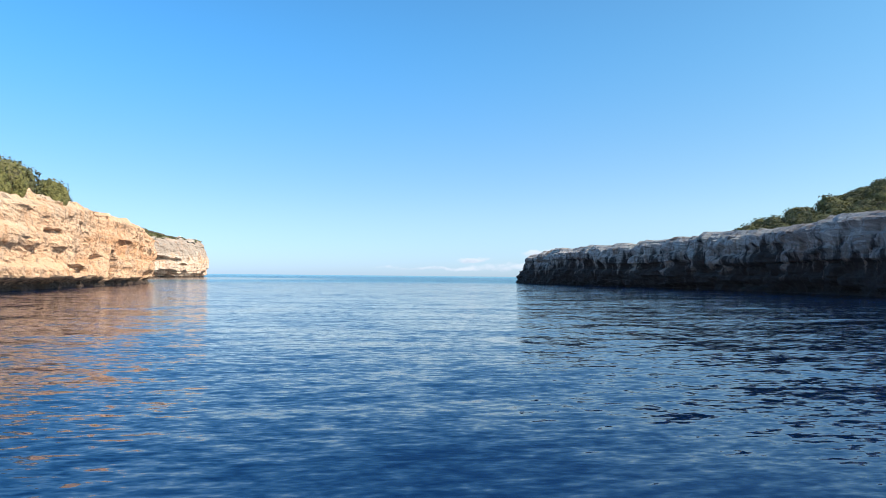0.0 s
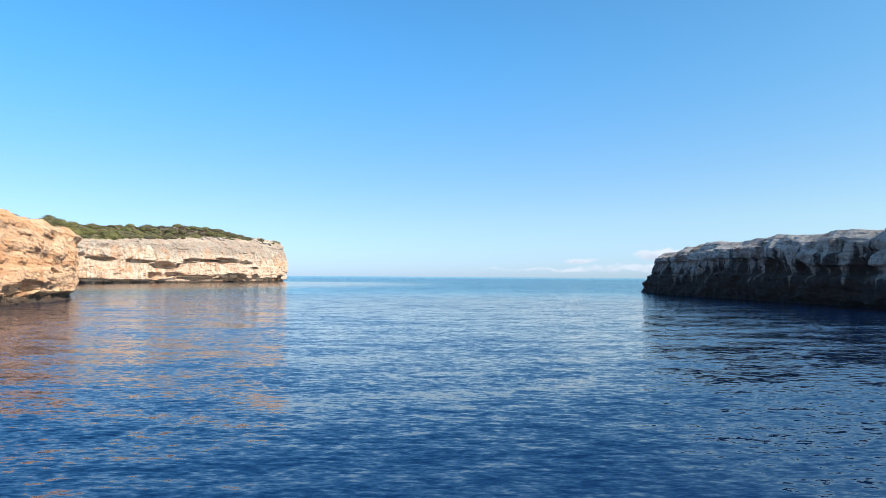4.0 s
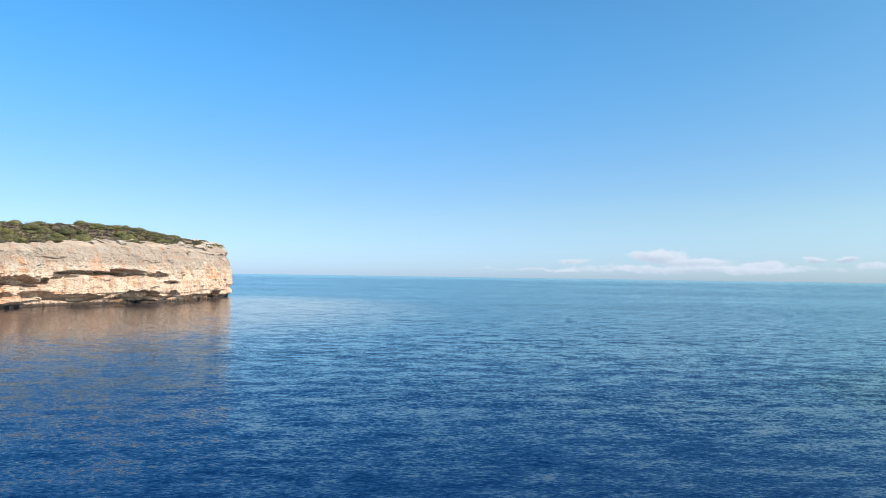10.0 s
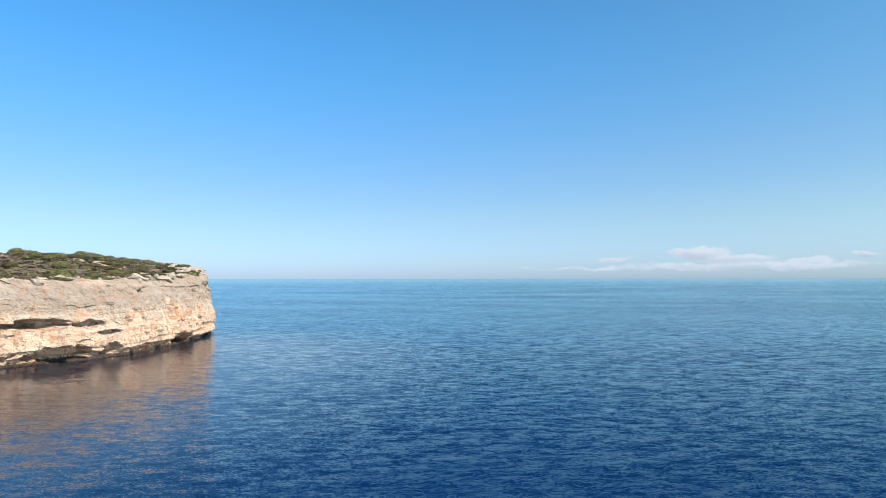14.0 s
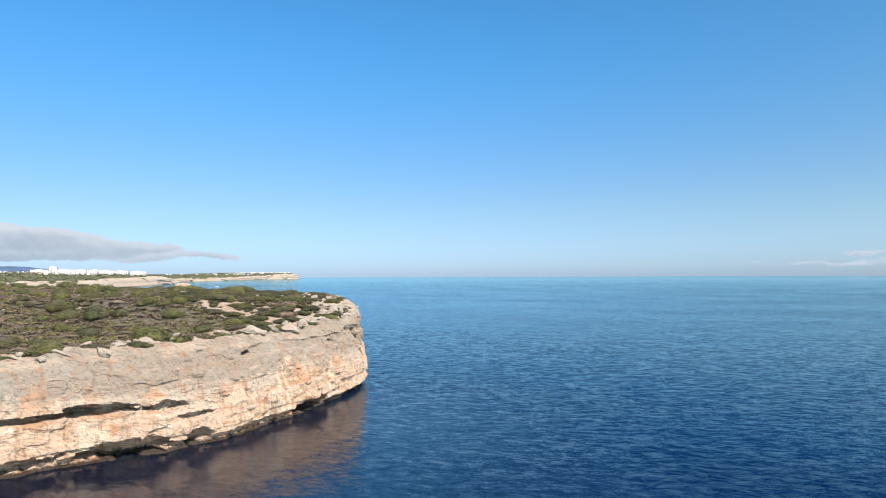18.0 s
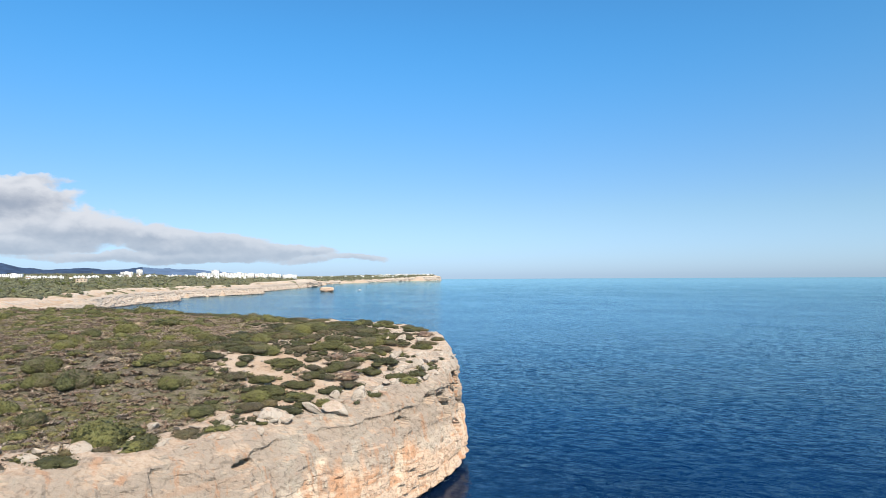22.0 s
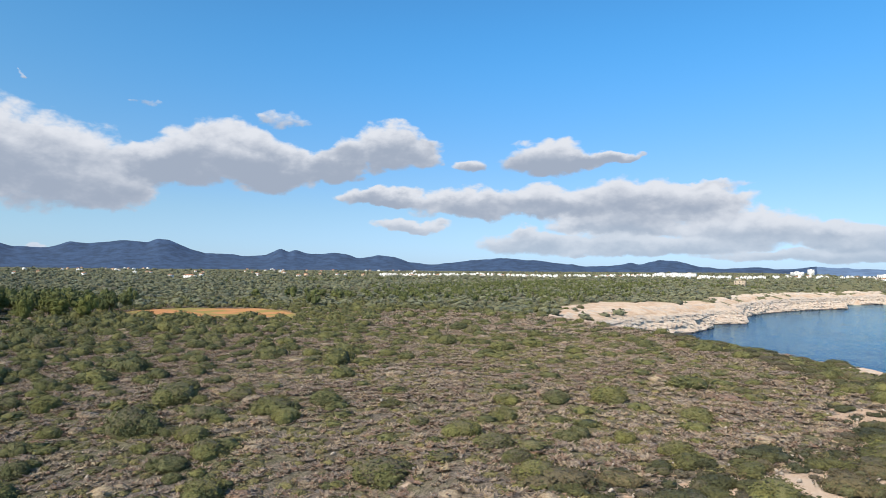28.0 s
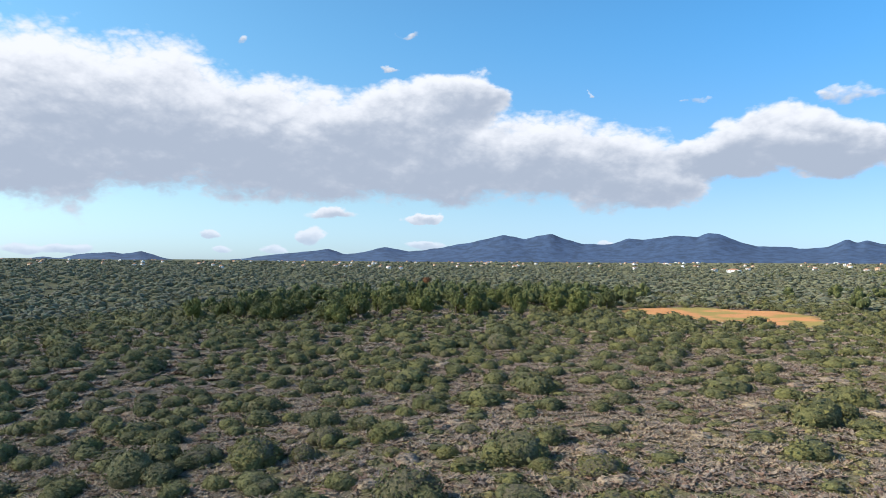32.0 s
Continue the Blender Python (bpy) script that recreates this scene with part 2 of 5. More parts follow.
def mat_sea():
    m, t, b, pos = material("sea_water")
    big = noise_tex(t, mapping(t, pos, (1, 1.6, 1), rot=(0, 0, 20)), 0.012, 4.0, 0.6)
    col = mixc(t, ramp_range(t, big, 0.35, 0.7), (0.0005, 0.013, 0.056), (0.0008, 0.018, 0.072))
    b.inputs["Roughness"].default_value, b.inputs["Specular IOR Level"].default_value = 0.9, 0.0

    def blob(centre, scale, a, b_):
        n = t.nodes.new("ShaderNodeVectorMath")
        n.operation = "LENGTH"
        link(t, mapping(t, pos, scale, tuple(-c * s for c, s in zip(centre, scale))), n.inputs[0])
        return ramp_range(t, n.outputs["Value"], a, b_)

    # brighter blue across the bay
    col = mixc(t, blob((-620, 800, 0), (0.0016, 0.0014, 0.001), 1.0, 0.45), col, (0.004, 0.045, 0.15))
    # the cliff foot's dark reflection put into the water colour below the headland
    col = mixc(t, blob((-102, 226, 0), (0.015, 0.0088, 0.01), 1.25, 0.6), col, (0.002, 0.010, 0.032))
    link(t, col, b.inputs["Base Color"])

    # the lean of the water's surface: long swell, chop and ripples, each broader along its crests than across
    def lean(scale, detail, rough, turn, shift, stretch=(0.62, 1.25, 1)):
        n = t.nodes.new("ShaderNodeTexNoise")
        link(t, mapping(t, mapping(t, pos, rot=(0, 0, turn)), stretch, shift), n.inputs["Vector"])
        for k, v in (("Scale", scale), ("Detail", detail), ("Roughness", rough), ("Distortion", 0.15)):
            n.inputs[k].default_value = v
        q = t.nodes.new("ShaderNodeVectorMath")
        q.operation = "SUBTRACT"
        link(t, n.outputs["Color"], q.inputs[0])
        q.inputs[1].default_value = (0.5, 0.5, 0.5)
        return q.outputs[0]

    def times(v, k):
        q = t.nodes.new("ShaderNodeVectorMath")
        q.operation = "SCALE"
        link(t, v, q.inputs[0])
        val(t, q.inputs["Scale"], k)
        return q.outputs[0]

    def plus(u, v):
        q = t.nodes.new("ShaderNodeVectorMath")
        link(t, u, q.inputs[0])
        link(t, v, q.inputs[1])
        return q.outputs[0]

    gust = noise_tex(t, mapping(t, pos, (0.5, 1.2, 1), rot=(0, 0, 25)), 0.011, 4.0, 0.6)
    gust = ramp_range(t, gust, 0.32, 0.68, 0.62, 1.25)
    # sheltered water in the cove and under the cliffs lies calmer, and so does the open sea far out
    cove = blob((5, 10, 0), (0.011, 0.0075, 0.01), 1.2, 0.6)
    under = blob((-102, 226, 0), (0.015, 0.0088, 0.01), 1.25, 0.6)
    lee = mth(t, "MAXIMUM", cove, under)
    calm = mth(t, "MULTIPLY", mth(t, "MULTIPLY_ADD", cove, -0.3, 1.0), mth(t, "MULTIPLY_ADD", under, -0.68, 1.0))
    still = mth(t, "MULTIPLY", calm, blob((-60, 200, 0), (1, 1, 1), 3600.0, 250.0))
    amount = mth(t, "MULTIPLY", gust, mth(t, "MULTIPLY_ADD", still, 0.85, 0.15))
    swell = times(lean(0.06, 3.0, 0.8, -24, (3, 7, 0), (0.5, 1.3, 1)), 0.08)
    chop = times(lean(0.55, 3.5, 0.85, -14, (11, 2, 0), (0.62, 1.22, 1)), 0.66)
    ripple = times(lean(7.0, 2.5, 0.72, -8, (5, 23, 0), (0.6, 1.3, 1)), 0.80)
    total = times(plus(plus(swell, chop), ripple), amount)
    flat = t.nodes.new("ShaderNodeVectorMath")
    flat.operation = "MULTIPLY"
    link(t, total, flat.inputs[0])
    flat.inputs[1].default_value = (1.0, 1.0, 0.0)
    upright = t.nodes.new("ShaderNodeVectorMath")
    link(t, flat.outputs[0], upright.inputs[0])
    upright.inputs[1].default_value = (0.0, 0.0, 1.0)
    norm = t.nodes.new("ShaderNodeVectorMath")
    norm.operation = "NORMALIZE"
    link(t, upright.outputs[0], norm.inputs[0])
    gloss, mix = t.nodes.new("ShaderNodeBsdfGlossy"), t.nodes.new("ShaderNodeMixShader")
    gloss.inputs["Roughness"].default_value = 0.06
    # reflections tinted in the gloss colour: sky blue outside, warmer in the lee
    link(t, mixc(t, lee, (0.62, 0.90, 1.0), (0.97, 0.95, 0.92)), gloss.inputs["Color"])
    link(t, norm.outputs[0], gloss.inputs["Normal"])
    # the gloss of each facet; those that lean away hide behind the crests before them
    facet, plane = t.nodes.new("ShaderNodeFresnel"), t.nodes.new("ShaderNodeFresnel")
    for n in (facet, plane):
        n.inputs["IOR"].default_value = 1.333
    link(t, norm.outputs[0], facet.inputs["Normal"])
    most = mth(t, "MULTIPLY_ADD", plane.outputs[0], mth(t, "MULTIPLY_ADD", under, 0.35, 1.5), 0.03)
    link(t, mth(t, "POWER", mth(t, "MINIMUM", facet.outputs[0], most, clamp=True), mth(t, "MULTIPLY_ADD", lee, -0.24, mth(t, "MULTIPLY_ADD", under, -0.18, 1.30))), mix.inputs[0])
    link(t, b.outputs[0], mix.inputs[1])
    link(t, gloss.outputs[0], mix.inputs[2])
    link(t, mix.outputs[0], [n for n in t.nodes if n.type == "OUTPUT_MATERIAL"][0].inputs[0])
    return m


def mat_cliff(name, pale, warm, grey, warm_amount, dark_low):
    m, t, b, pos = material(name)
    sep = t.nodes.new("ShaderNodeSeparateXYZ")
    link(t, pos, sep.inputs[0])
    z = sep.outputs[2]
    streak = noise_tex(t, mapping(t, pos, (1, 1, 0.12)), 0.33, 6.0, 0.62, 0.25)
    streak2 = noise_tex(t, mapping(t, pos, (1, 1, 0.10), (31, 7, 3)), 0.8, 5.0, 0.62, 0.2)
    strata = noise_tex(t, mapping(t, pos, (0.06, 0.06, 1), (5, 2, 0)), 0.85, 5.0, 0.65, 0.4)
    patch = noise_tex(t, mapping(t, pos, (1, 1, 1), (9, 40, 2)), 0.075, 5.0, 0.62, 0.5)
    patch2 = noise_tex(t, mapping(t, pos, (1, 1, 0.6), (19, 4, 7)), 0.14, 6.0, 0.66, 0.8)
    grain = noise_tex(t, pos, 1.6, 8.0, 0.7)
    fine = noise_tex(t, pos, 7.0, 4.0, 0.7)
    wmask = mth(t, "ADD", mth(t, "MULTIPLY", streak, 0.6), mth(t, "MULTIPLY", patch, 0.7))
    c = mixc(t, ramp_range(t, wmask, 0.68 - warm_amount * 0.2, 0.78 - warm_amount * 0.2), pale, warm)
    gmask = mth(t, "ADD", mth(t, "MULTIPLY", patch2, 0.75), mth(t, "MULTIPLY", streak2, 0.35))
    gmask = mth(t, "ADD", gmask, mth(t, "MULTIPLY", ramp_range(t, mth(t, "ADD", z, mth(t, "MULTIPLY", mth(t, "SUBTRACT", patch, 0.5), 16.0)), 6.5, 13.0), 0.30))
    c = mixc(t, ramp_range(t, gmask, 0.56, 0.72, 0.0, 0.85), c, grey)
    fresh = mth(t, "MULTIPLY", ramp_range(t, mth(t, "ADD", strata, mth(t, "MULTIPLY", mth(t, "SUBTRACT", patch, 0.5), 1.2)), 0.40, 0.52), ramp_range(t, z, 8.0, 11.0, 1.0, 0.0))
    c = mixc(t, mth(t, "MULTIPLY", fresh, 0.5), c, (min(1.0, pale[0] * 1.1), pale[1] * 1.16, pale[2] * 1.24))
    c = mixc(t, ramp_range(t, streak2, 0.54, 0.66, 0.0, 0.65), c, (warm[0] * 0.8, warm[1] * 0.7, warm[2] * 0.6))
    c = mixc(t, ramp_range(t, strata, 0.56, 0.7, 0.0, 0.4), c, (warm[0] * 0.75, warm[1] * 0.72, warm[2] * 0.68))
    c = mixc(t, ramp_range(t, grain, 0.30, 0.48, 0.6, 0.0), c, (0.17, 0.14, 0.12))
    c = mixc(t, ramp_range(t, fine, 0.3, 0.7, 0.0, 0.2), c, (pale[0] * 1.15, pale[1] * 1.12, pale[2] * 1.1))
    vor = t.nodes.new("ShaderNodeTexVoronoi")
    vor.feature = "DISTANCE_TO_EDGE"
    vor.inputs["Scale"].default_value = 0.55
    link(t, mapping(t, pos, (1, 1, 1.5)), vor.inputs["Vector"])
    crack = mth(t, "ADD", vor.outputs["Distance"], mth(t, "MULTIPLY", mth(t, "SUBTRACT", grain, 0.5), 0.5))
    c = mixc(t, ramp_range(t, crack, -0.02, 0.05, 0.4, 0.0), c, (0.15, 0.11, 0.085))
    # washed pale where the brow meets the plateau
    c = mixc(t, ramp_range(t, mth(t, "ADD", z, mth(t, "MULTIPLY", mth(t, "SUBTRACT", patch2, 0.5), 7.0)), 15.6, 17.8, 0.0, 0.5), c, mixc(t, ramp_range(t, grain, 0.35, 0.65), (0.40, 0.34, 0.29), (0.64, 0.565, 0.495)))
    # soil and dust on the ledges
    nrm = t.nodes.new("ShaderNodeSeparateXYZ")
    link(t, t.nodes.new("ShaderNodeNewGeometry").outputs["Normal"], nrm.inputs[0])
    lie = mth(t, "ADD", nrm.outputs[2], mth(t, "MULTIPLY", mth(t, "SUBTRACT", patch2, 0.5), 0.9))
    c = mixc(t, mth(t, "MULTIPLY", ramp_range(t, lie, 0.80, 0.98, 0.0, 0.6), ramp_range(t, z, 4.5, 9.0)), c, mixc(t, ramp_range(t, grain, 0.35, 0.65), (0.50, 0.35, 0.245), (0.64, 0.50, 0.39)))
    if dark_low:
        # near black in ragged upright streaks towards the foot
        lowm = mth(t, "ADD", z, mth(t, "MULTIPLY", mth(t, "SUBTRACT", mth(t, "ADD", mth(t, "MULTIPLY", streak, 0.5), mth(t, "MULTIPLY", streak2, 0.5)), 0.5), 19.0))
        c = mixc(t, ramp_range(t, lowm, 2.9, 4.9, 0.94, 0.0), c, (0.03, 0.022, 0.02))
    wet = mth(t, "ADD", z, mth(t, "MULTIPLY", mth(t, "SUBTRACT", grain, 0.5), 1.4))
    c = mixc(t, ramp_range(t, wet, 0.35, 0.9, 0.93, 0.0), c, (0.04, 0.032, 0.028))
    link(t, c, b.inputs["Base Color"])
    b.inputs["Roughness"].default_value = 0.9
    b.inputs["Specular IOR Level"].default_value = 0.2
    h = mth(t, "ADD", mth(t, "MULTIPLY", grain, 1.0), mth(t, "ADD", mth(t, "MULTIPLY", streak2, 0.4), mth(t, "MULTIPLY", strata, 0.8)))
    h = mth(t, "ADD", h, mth(t, "MULTIPLY", fine, 0.4))
    bump(t, b, h, 1.0, 0.32)
    b.inputs["Diffuse Roughness"].default_value = 1.0
    return m


def mat_ground():
    m, t, b, pos = material("scrub_ground")
    at = t.nodes.new("ShaderNodeAttribute")
    at.attribute_name = "bare"
    bare = at.outputs["Fac"]
    at2 = t.nodes.new("ShaderNodeAttribute")
    at2.attribute_name = "field"
    field = at2.outputs["Fac"]
    big = noise_tex(t, pos, 0.02, 5.0, 0.6)
    mid = noise_tex(t, mapping(t, pos, (1, 1, 1), (3, 9, 1)), 0.11, 5.0, 0.65)
    fine = noise_tex(t, pos, 0.9, 5.0, 0.7)
    grain = noise_tex(t, pos, 4.0, 4.0, 0.7)
    twig = mixc(t, ramp_range(t, fine, 0.35, 0.65), (0.13, 0.105, 0.09), (0.26, 0.21, 0.18))
    red = noise_tex(t, mapping(t, pos, (1, 1, 1), (13, 2, 5)), 0.16, 4.0, 0.6)
    twig = mixc(t, ramp_range(t, red, 0.60, 0.70, 0.0, 0.75), twig, (0.24, 0.135, 0.095))
    away = t.nodes.new("ShaderNodeVectorMath")
    away.operation = "DISTANCE"
    link(t, pos, away.inputs[0])
    away.inputs[1].default_value = (-150, 270, 15)
    lush = ramp_range(t, away.outputs["Value"], 110.0, 330.0, 0.0, 0.2)
    green = mixc(t, ramp_range(t, fine, 0.35, 0.65), (0.10, 0.10, 0.045), (0.21, 0.20, 0.10))
    cov = mth(t, "ADD", lush, mth(t, "ADD", mth(t, "MULTIPLY", mid, 0.6), mth(t, "MULTIPLY", big, 0.4)))
    c = mixc(t, ramp_range(t, cov, 0.42, 0.62), twig, green)
    c = mixc(t, ramp_range(t, grain, 0.40, 0.56, 0.6, 0.0), c, (0.045, 0.042, 0.03))
    c = mixc(t, ramp_range(t, noise_tex(t, pos, 2.1, 4.0, 0.7), 0.5, 0.66, 0.0, 0.5), c, (0.30, 0.25, 0.20))
    soil = mixc(t, ramp_range(t, grain, 0.35, 0.65), (0.38, 0.26, 0.18), (0.53, 0.40, 0.30))
    soil = mixc(t, ramp_range(t, mid, 0.42, 0.6), soil, (0.52, 0.41, 0.325))
    bm_ = mth(t, "ADD", bare, mth(t, "ADD", mth(t, "MULTIPLY", mth(t, "SUBTRACT", mid, 0.5), 1.6), mth(t, "MULTIPLY", mth(t, "SUBTRACT", fine, 0.5), 0.5)))
    c = mixc(t, ramp_range(t, bm_, 0.48, 0.62), c, soil)
    fc = mixc(t, ramp_range(t, noise_tex(t, pos, 0.05, 3.0), 0.45, 0.6), (0.52, 0.25, 0.11), (0.30, 0.24, 0.08))
    c = mixc(t, field, c, fc)
    link(t, c, b.inputs["Base Color"])
    b.inputs["Roughness"].default_value = 0.95
    b.inputs["Specular IOR Level"].default_value = 0.1
    bump(t, b, mth(t, "ADD", mth(t, "MULTIPLY", fine, 1.0), mth(t, "MULTIPLY", grain, 0.4)), 1.0, 0.5)
    b.inputs["Diffuse Roughness"].default_value = 1.0
    return m


def mat_leaf(name, dark, light, dry=(0.15, 0.12, 0.09), dry_amount=0.15, per_island=False):
    m, t, b, pos = material(name)
    geo = t.nodes.new("ShaderNodeNewGeometry")
    oi = t.nodes.new("ShaderNodeObjectInfo")
    big = noise_tex(t, pos, 0.35, 3.0, 0.6)
    rnd = geo.outputs["Random Per Island"]
    ob_r = rnd if per_island else oi.outputs["Random"]
    c = mixc(t, rnd, dark, light)
    c = mixc(t, ramp_range(t, mth(t, "ADD", mth(t, "MULTIPLY", big, 0.6), mth(t, "MULTIPLY", ob_r, 0.4)), 0.25, 0.75), c, (light[0] * 1.3, light[1] * 1.22, light[2] * 0.85))
    c = mixc(t, ramp_range(t, mth(t, "ADD", mth(t, "MULTIPLY", rnd, 0.5), mth(t, "MULTIPLY", noise_tex(t, pos, 0.08, 2.0), 0.5)), 0.72 - dry_amount, 0.82 - dry_amount, 0.0, 0.8), c, dry)
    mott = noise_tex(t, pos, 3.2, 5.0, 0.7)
    sprig = noise_tex(t, mapping(t, pos, loc=(4, 1, 8)), 9.0, 3.0, 0.7)
    c = mixc(t, ramp_range(t, sprig, 0.52, 0.68, 0.0, 0.5), c, (light[0] * 1.7, light[1] * 1.6, light[2] * 1.45))
    # shade of the gaps between leaves painted into the bump's hollows
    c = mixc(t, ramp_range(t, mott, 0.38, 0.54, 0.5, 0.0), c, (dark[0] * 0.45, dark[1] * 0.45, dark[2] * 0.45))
    bump(t, b, mott, 1.0, 0.5)
    link(t, c, b.inputs["Base Color"])
    b.inputs["Roughness"].default_value = 0.7
    b.inputs["Specular IOR Level"].default_value = 0.25
    b.inputs["Diffuse Roughness"].default_value = 1.0
    return m


def mat_plain(name, colour, rough=0.8, vary=0.25, scale=1.5, metal=0.0):
    m, t, b, pos = material(name)
    n = noise_tex(t, pos, scale, 5.0, 0.6)
    c = mixc(t, ramp_range(t, n, 0.3, 0.7), tuple(v * (1 - vary) for v in colour), tuple(min(1.0, v * (1 + vary * 0.6)) for v in colour))
    link(t, c, b.inputs["Base Color"])
    b.inputs["Roughness"].default_value, b.inputs["Metallic"].default_value = rough, metal
    return m


SEA = mat_sea()
ROCK = mat_cliff("sunlit_limestone", (0.681, 0.552, 0.428), (0.534, 0.294, 0.17), (0.313, 0.281, 0.244), 0.64, False)
ROCK_WARM = mat_cliff("ochre_limestone", (0.684, 0.475, 0.314), (0.589, 0.323, 0.171), (0.437, 0.361, 0.285), 0.75, False)
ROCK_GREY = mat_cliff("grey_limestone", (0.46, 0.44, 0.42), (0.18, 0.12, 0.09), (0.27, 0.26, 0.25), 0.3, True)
ROCK_PALE = mat_cliff("pale_limestone", (0.563, 0.462, 0.378), (0.493, 0.334, 0.238), (0.405, 0.361, 0.321), 0.25, False)
ROCK_RIM = mat_cliff("washed_limestone", (0.57, 0.49, 0.41), (0.50, 0.36, 0.27), (0.50, 0.435, 0.37), 0.3, False)
GROUND = mat_ground()
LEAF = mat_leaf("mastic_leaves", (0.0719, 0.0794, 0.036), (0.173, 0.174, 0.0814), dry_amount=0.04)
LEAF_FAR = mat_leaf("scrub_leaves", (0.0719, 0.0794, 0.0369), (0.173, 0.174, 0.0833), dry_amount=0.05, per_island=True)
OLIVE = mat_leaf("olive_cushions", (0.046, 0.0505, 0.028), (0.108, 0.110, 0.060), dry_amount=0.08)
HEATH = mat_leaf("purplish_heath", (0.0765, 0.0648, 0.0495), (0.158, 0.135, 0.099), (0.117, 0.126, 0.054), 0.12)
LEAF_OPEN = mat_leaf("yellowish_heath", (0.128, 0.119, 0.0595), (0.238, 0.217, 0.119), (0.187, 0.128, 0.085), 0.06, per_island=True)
# leaf colour paled and greyed to stand in for distance haze
LEAF_HAZY = mat_leaf("haze_grey_scrub_leaves", (0.099, 0.11, 0.0825), (0.209, 0.217, 0.16), dry_amount=0.06, per_island=True)
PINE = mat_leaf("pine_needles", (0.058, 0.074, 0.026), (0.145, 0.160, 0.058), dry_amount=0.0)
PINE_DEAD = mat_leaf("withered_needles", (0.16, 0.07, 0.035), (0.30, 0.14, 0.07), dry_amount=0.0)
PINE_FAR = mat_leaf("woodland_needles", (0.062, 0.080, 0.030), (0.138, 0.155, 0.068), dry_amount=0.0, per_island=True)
TWIG = mat_leaf("dry_twigs", (0.229, 0.184, 0.161), (0.414, 0.34, 0.294), (0.22, 0.12, 0.0918), 0.16, per_island=True)
BARK = mat_plain("grey_bark", (0.12, 0.095, 0.075), 0.9, 0.4, 3.0)
# distance haze and cloud shade put into the hills' blue base colours
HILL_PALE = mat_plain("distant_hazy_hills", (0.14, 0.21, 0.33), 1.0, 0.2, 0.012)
HILL = mat_plain("haze_blue_wooded_hills", (0.042, 0.075, 0.145), 1.0, 0.35, 0.02)
PLASTER = mat_plain("white_plaster", (0.82, 0.80, 0.77), 0.8, 0.08, 0.5)
OCHRE = mat_plain("ochre_plaster", (0.62, 0.45, 0.30), 0.85, 0.15, 0.5)
GLASS = mat_plain("dark_window_glass", (0.05, 0.06, 0.08), 0.2, 0.2, 0.5)
TILE = mat_plain("terracotta_roof_tiles", (0.45, 0.22, 0.13), 0.85, 0.25, 0.8)
STONE = mat_plain("ruined_stone_wall", (0.50, 0.40, 0.30), 0.9, 0.25, 0.8)
HULL = mat_plain("white_boat_hull", (0.85, 0.85, 0.85), 0.4, 0.05, 0.5)
FOAM = mat_plain("white_foam", (0.8, 0.82, 0.84), 0.9, 0.1, 1.0)


# ---- helpers for shapes ----
def hash3(ix, iy, iz, seed):
    h = (ix * 374761393 + iy * 668265263 + iz * 2147483647 + seed * 974634777) & 0xFFFFFFFF
    h = ((h ^ (h >> 13)) * 1274126177) & 0xFFFFFFFF
    h = ((h ^ (h >> 16)) * 2246822519) & 0xFFFFFFFF
    return ((h ^ (h >> 15)) & 0xFFFFFF) / float(0xFFFFFF)


def vnoise(x, y, z, seed=0):
    """Smooth value noise from 0 to 1 on arrays."""
    x, y, z = np.broadcast_arrays(np.asarray(x, float), np.asarray(y, float), np.asarray(z, float))
    i, j, k = np.floor(x).astype(np.int64), np.floor(y).astype(np.int64), np.floor(z).astype(np.int64)
    u, v, w = x - i, y - j, z - k
    u, v, w = [a * a * a * (a * (a * 6 - 15) + 10) for a in (u, v, w)]
    r = 0
    for a in (0, 1):
        for b in (0, 1):
            for c in (0, 1):
                r = r + hash3(i + a, j + b, k + c, seed) * (u if a else 1 - u) * (v if b else 1 - v) * (w if c else 1 - w)
    return r


def fbm(x, y, z, octaves=4, seed=0, gain=0.5):
    s, amp, tot = 0, 1.0, 0.0
    for o in range(octaves):
        s = s + amp * (vnoise(x * 2 ** o, y * 2 ** o, z * 2 ** o, seed + o * 17) - 0.5)
        tot += amp
        amp *= gain
    return s / tot * 2


def sstep(a, b, x):
    u = np.clip((x - a) / (b - a), 0, 1)
    return u * u * (3 - 2 * u)


def mesh_from(name, verts, faces, mat, smooth=True):
    me = bpy.data.meshes.new(name)
    me.from_pydata(np.asarray(verts).tolist(), [], faces if isinstance(faces, list) else faces.tolist())
    me.materials.append(mat)
    if smooth:
        me.polygons.foreach_set("use_smooth", np.ones(len(me.polygons), dtype=bool))
    me.update()
    return me


def grid_faces(n, m, wrap=False):
    """Quads of n rows by m columns of vertices."""
    i, j = np.meshgrid(np.arange(n - 1), np.arange(m if wrap else m - 1), indexing="ij")
    a, b = i * m + j, i * m + (j + 1) % m
    return np.stack([a, b, b + m, a + m], -1).reshape(-1, 4)


def part(name, me, parent, label=""):
    ob = new(name, me)
    ob.parent = parent
    if label:
        ob["label"] = label
    return ob


# ---- the coast: x, y, height of the cliff's lip ----
NEAR_WEST = [(-20, -90, 7.2), (-22, -40, 7.4), (-21, 0, 7.0), (-23, 22, 6.6), (-26, 40, 6.3), (-29, 52, 6.6), (-32, 65, 6.7), (-35.8, 80, 6.7), (-41.8, 97, 6.1)]
COVE_WEST = [(-51, 105, 6.3), (-74, 124, 8.3), (-98, 158, 9.6), (-112, 190, 10.8)]
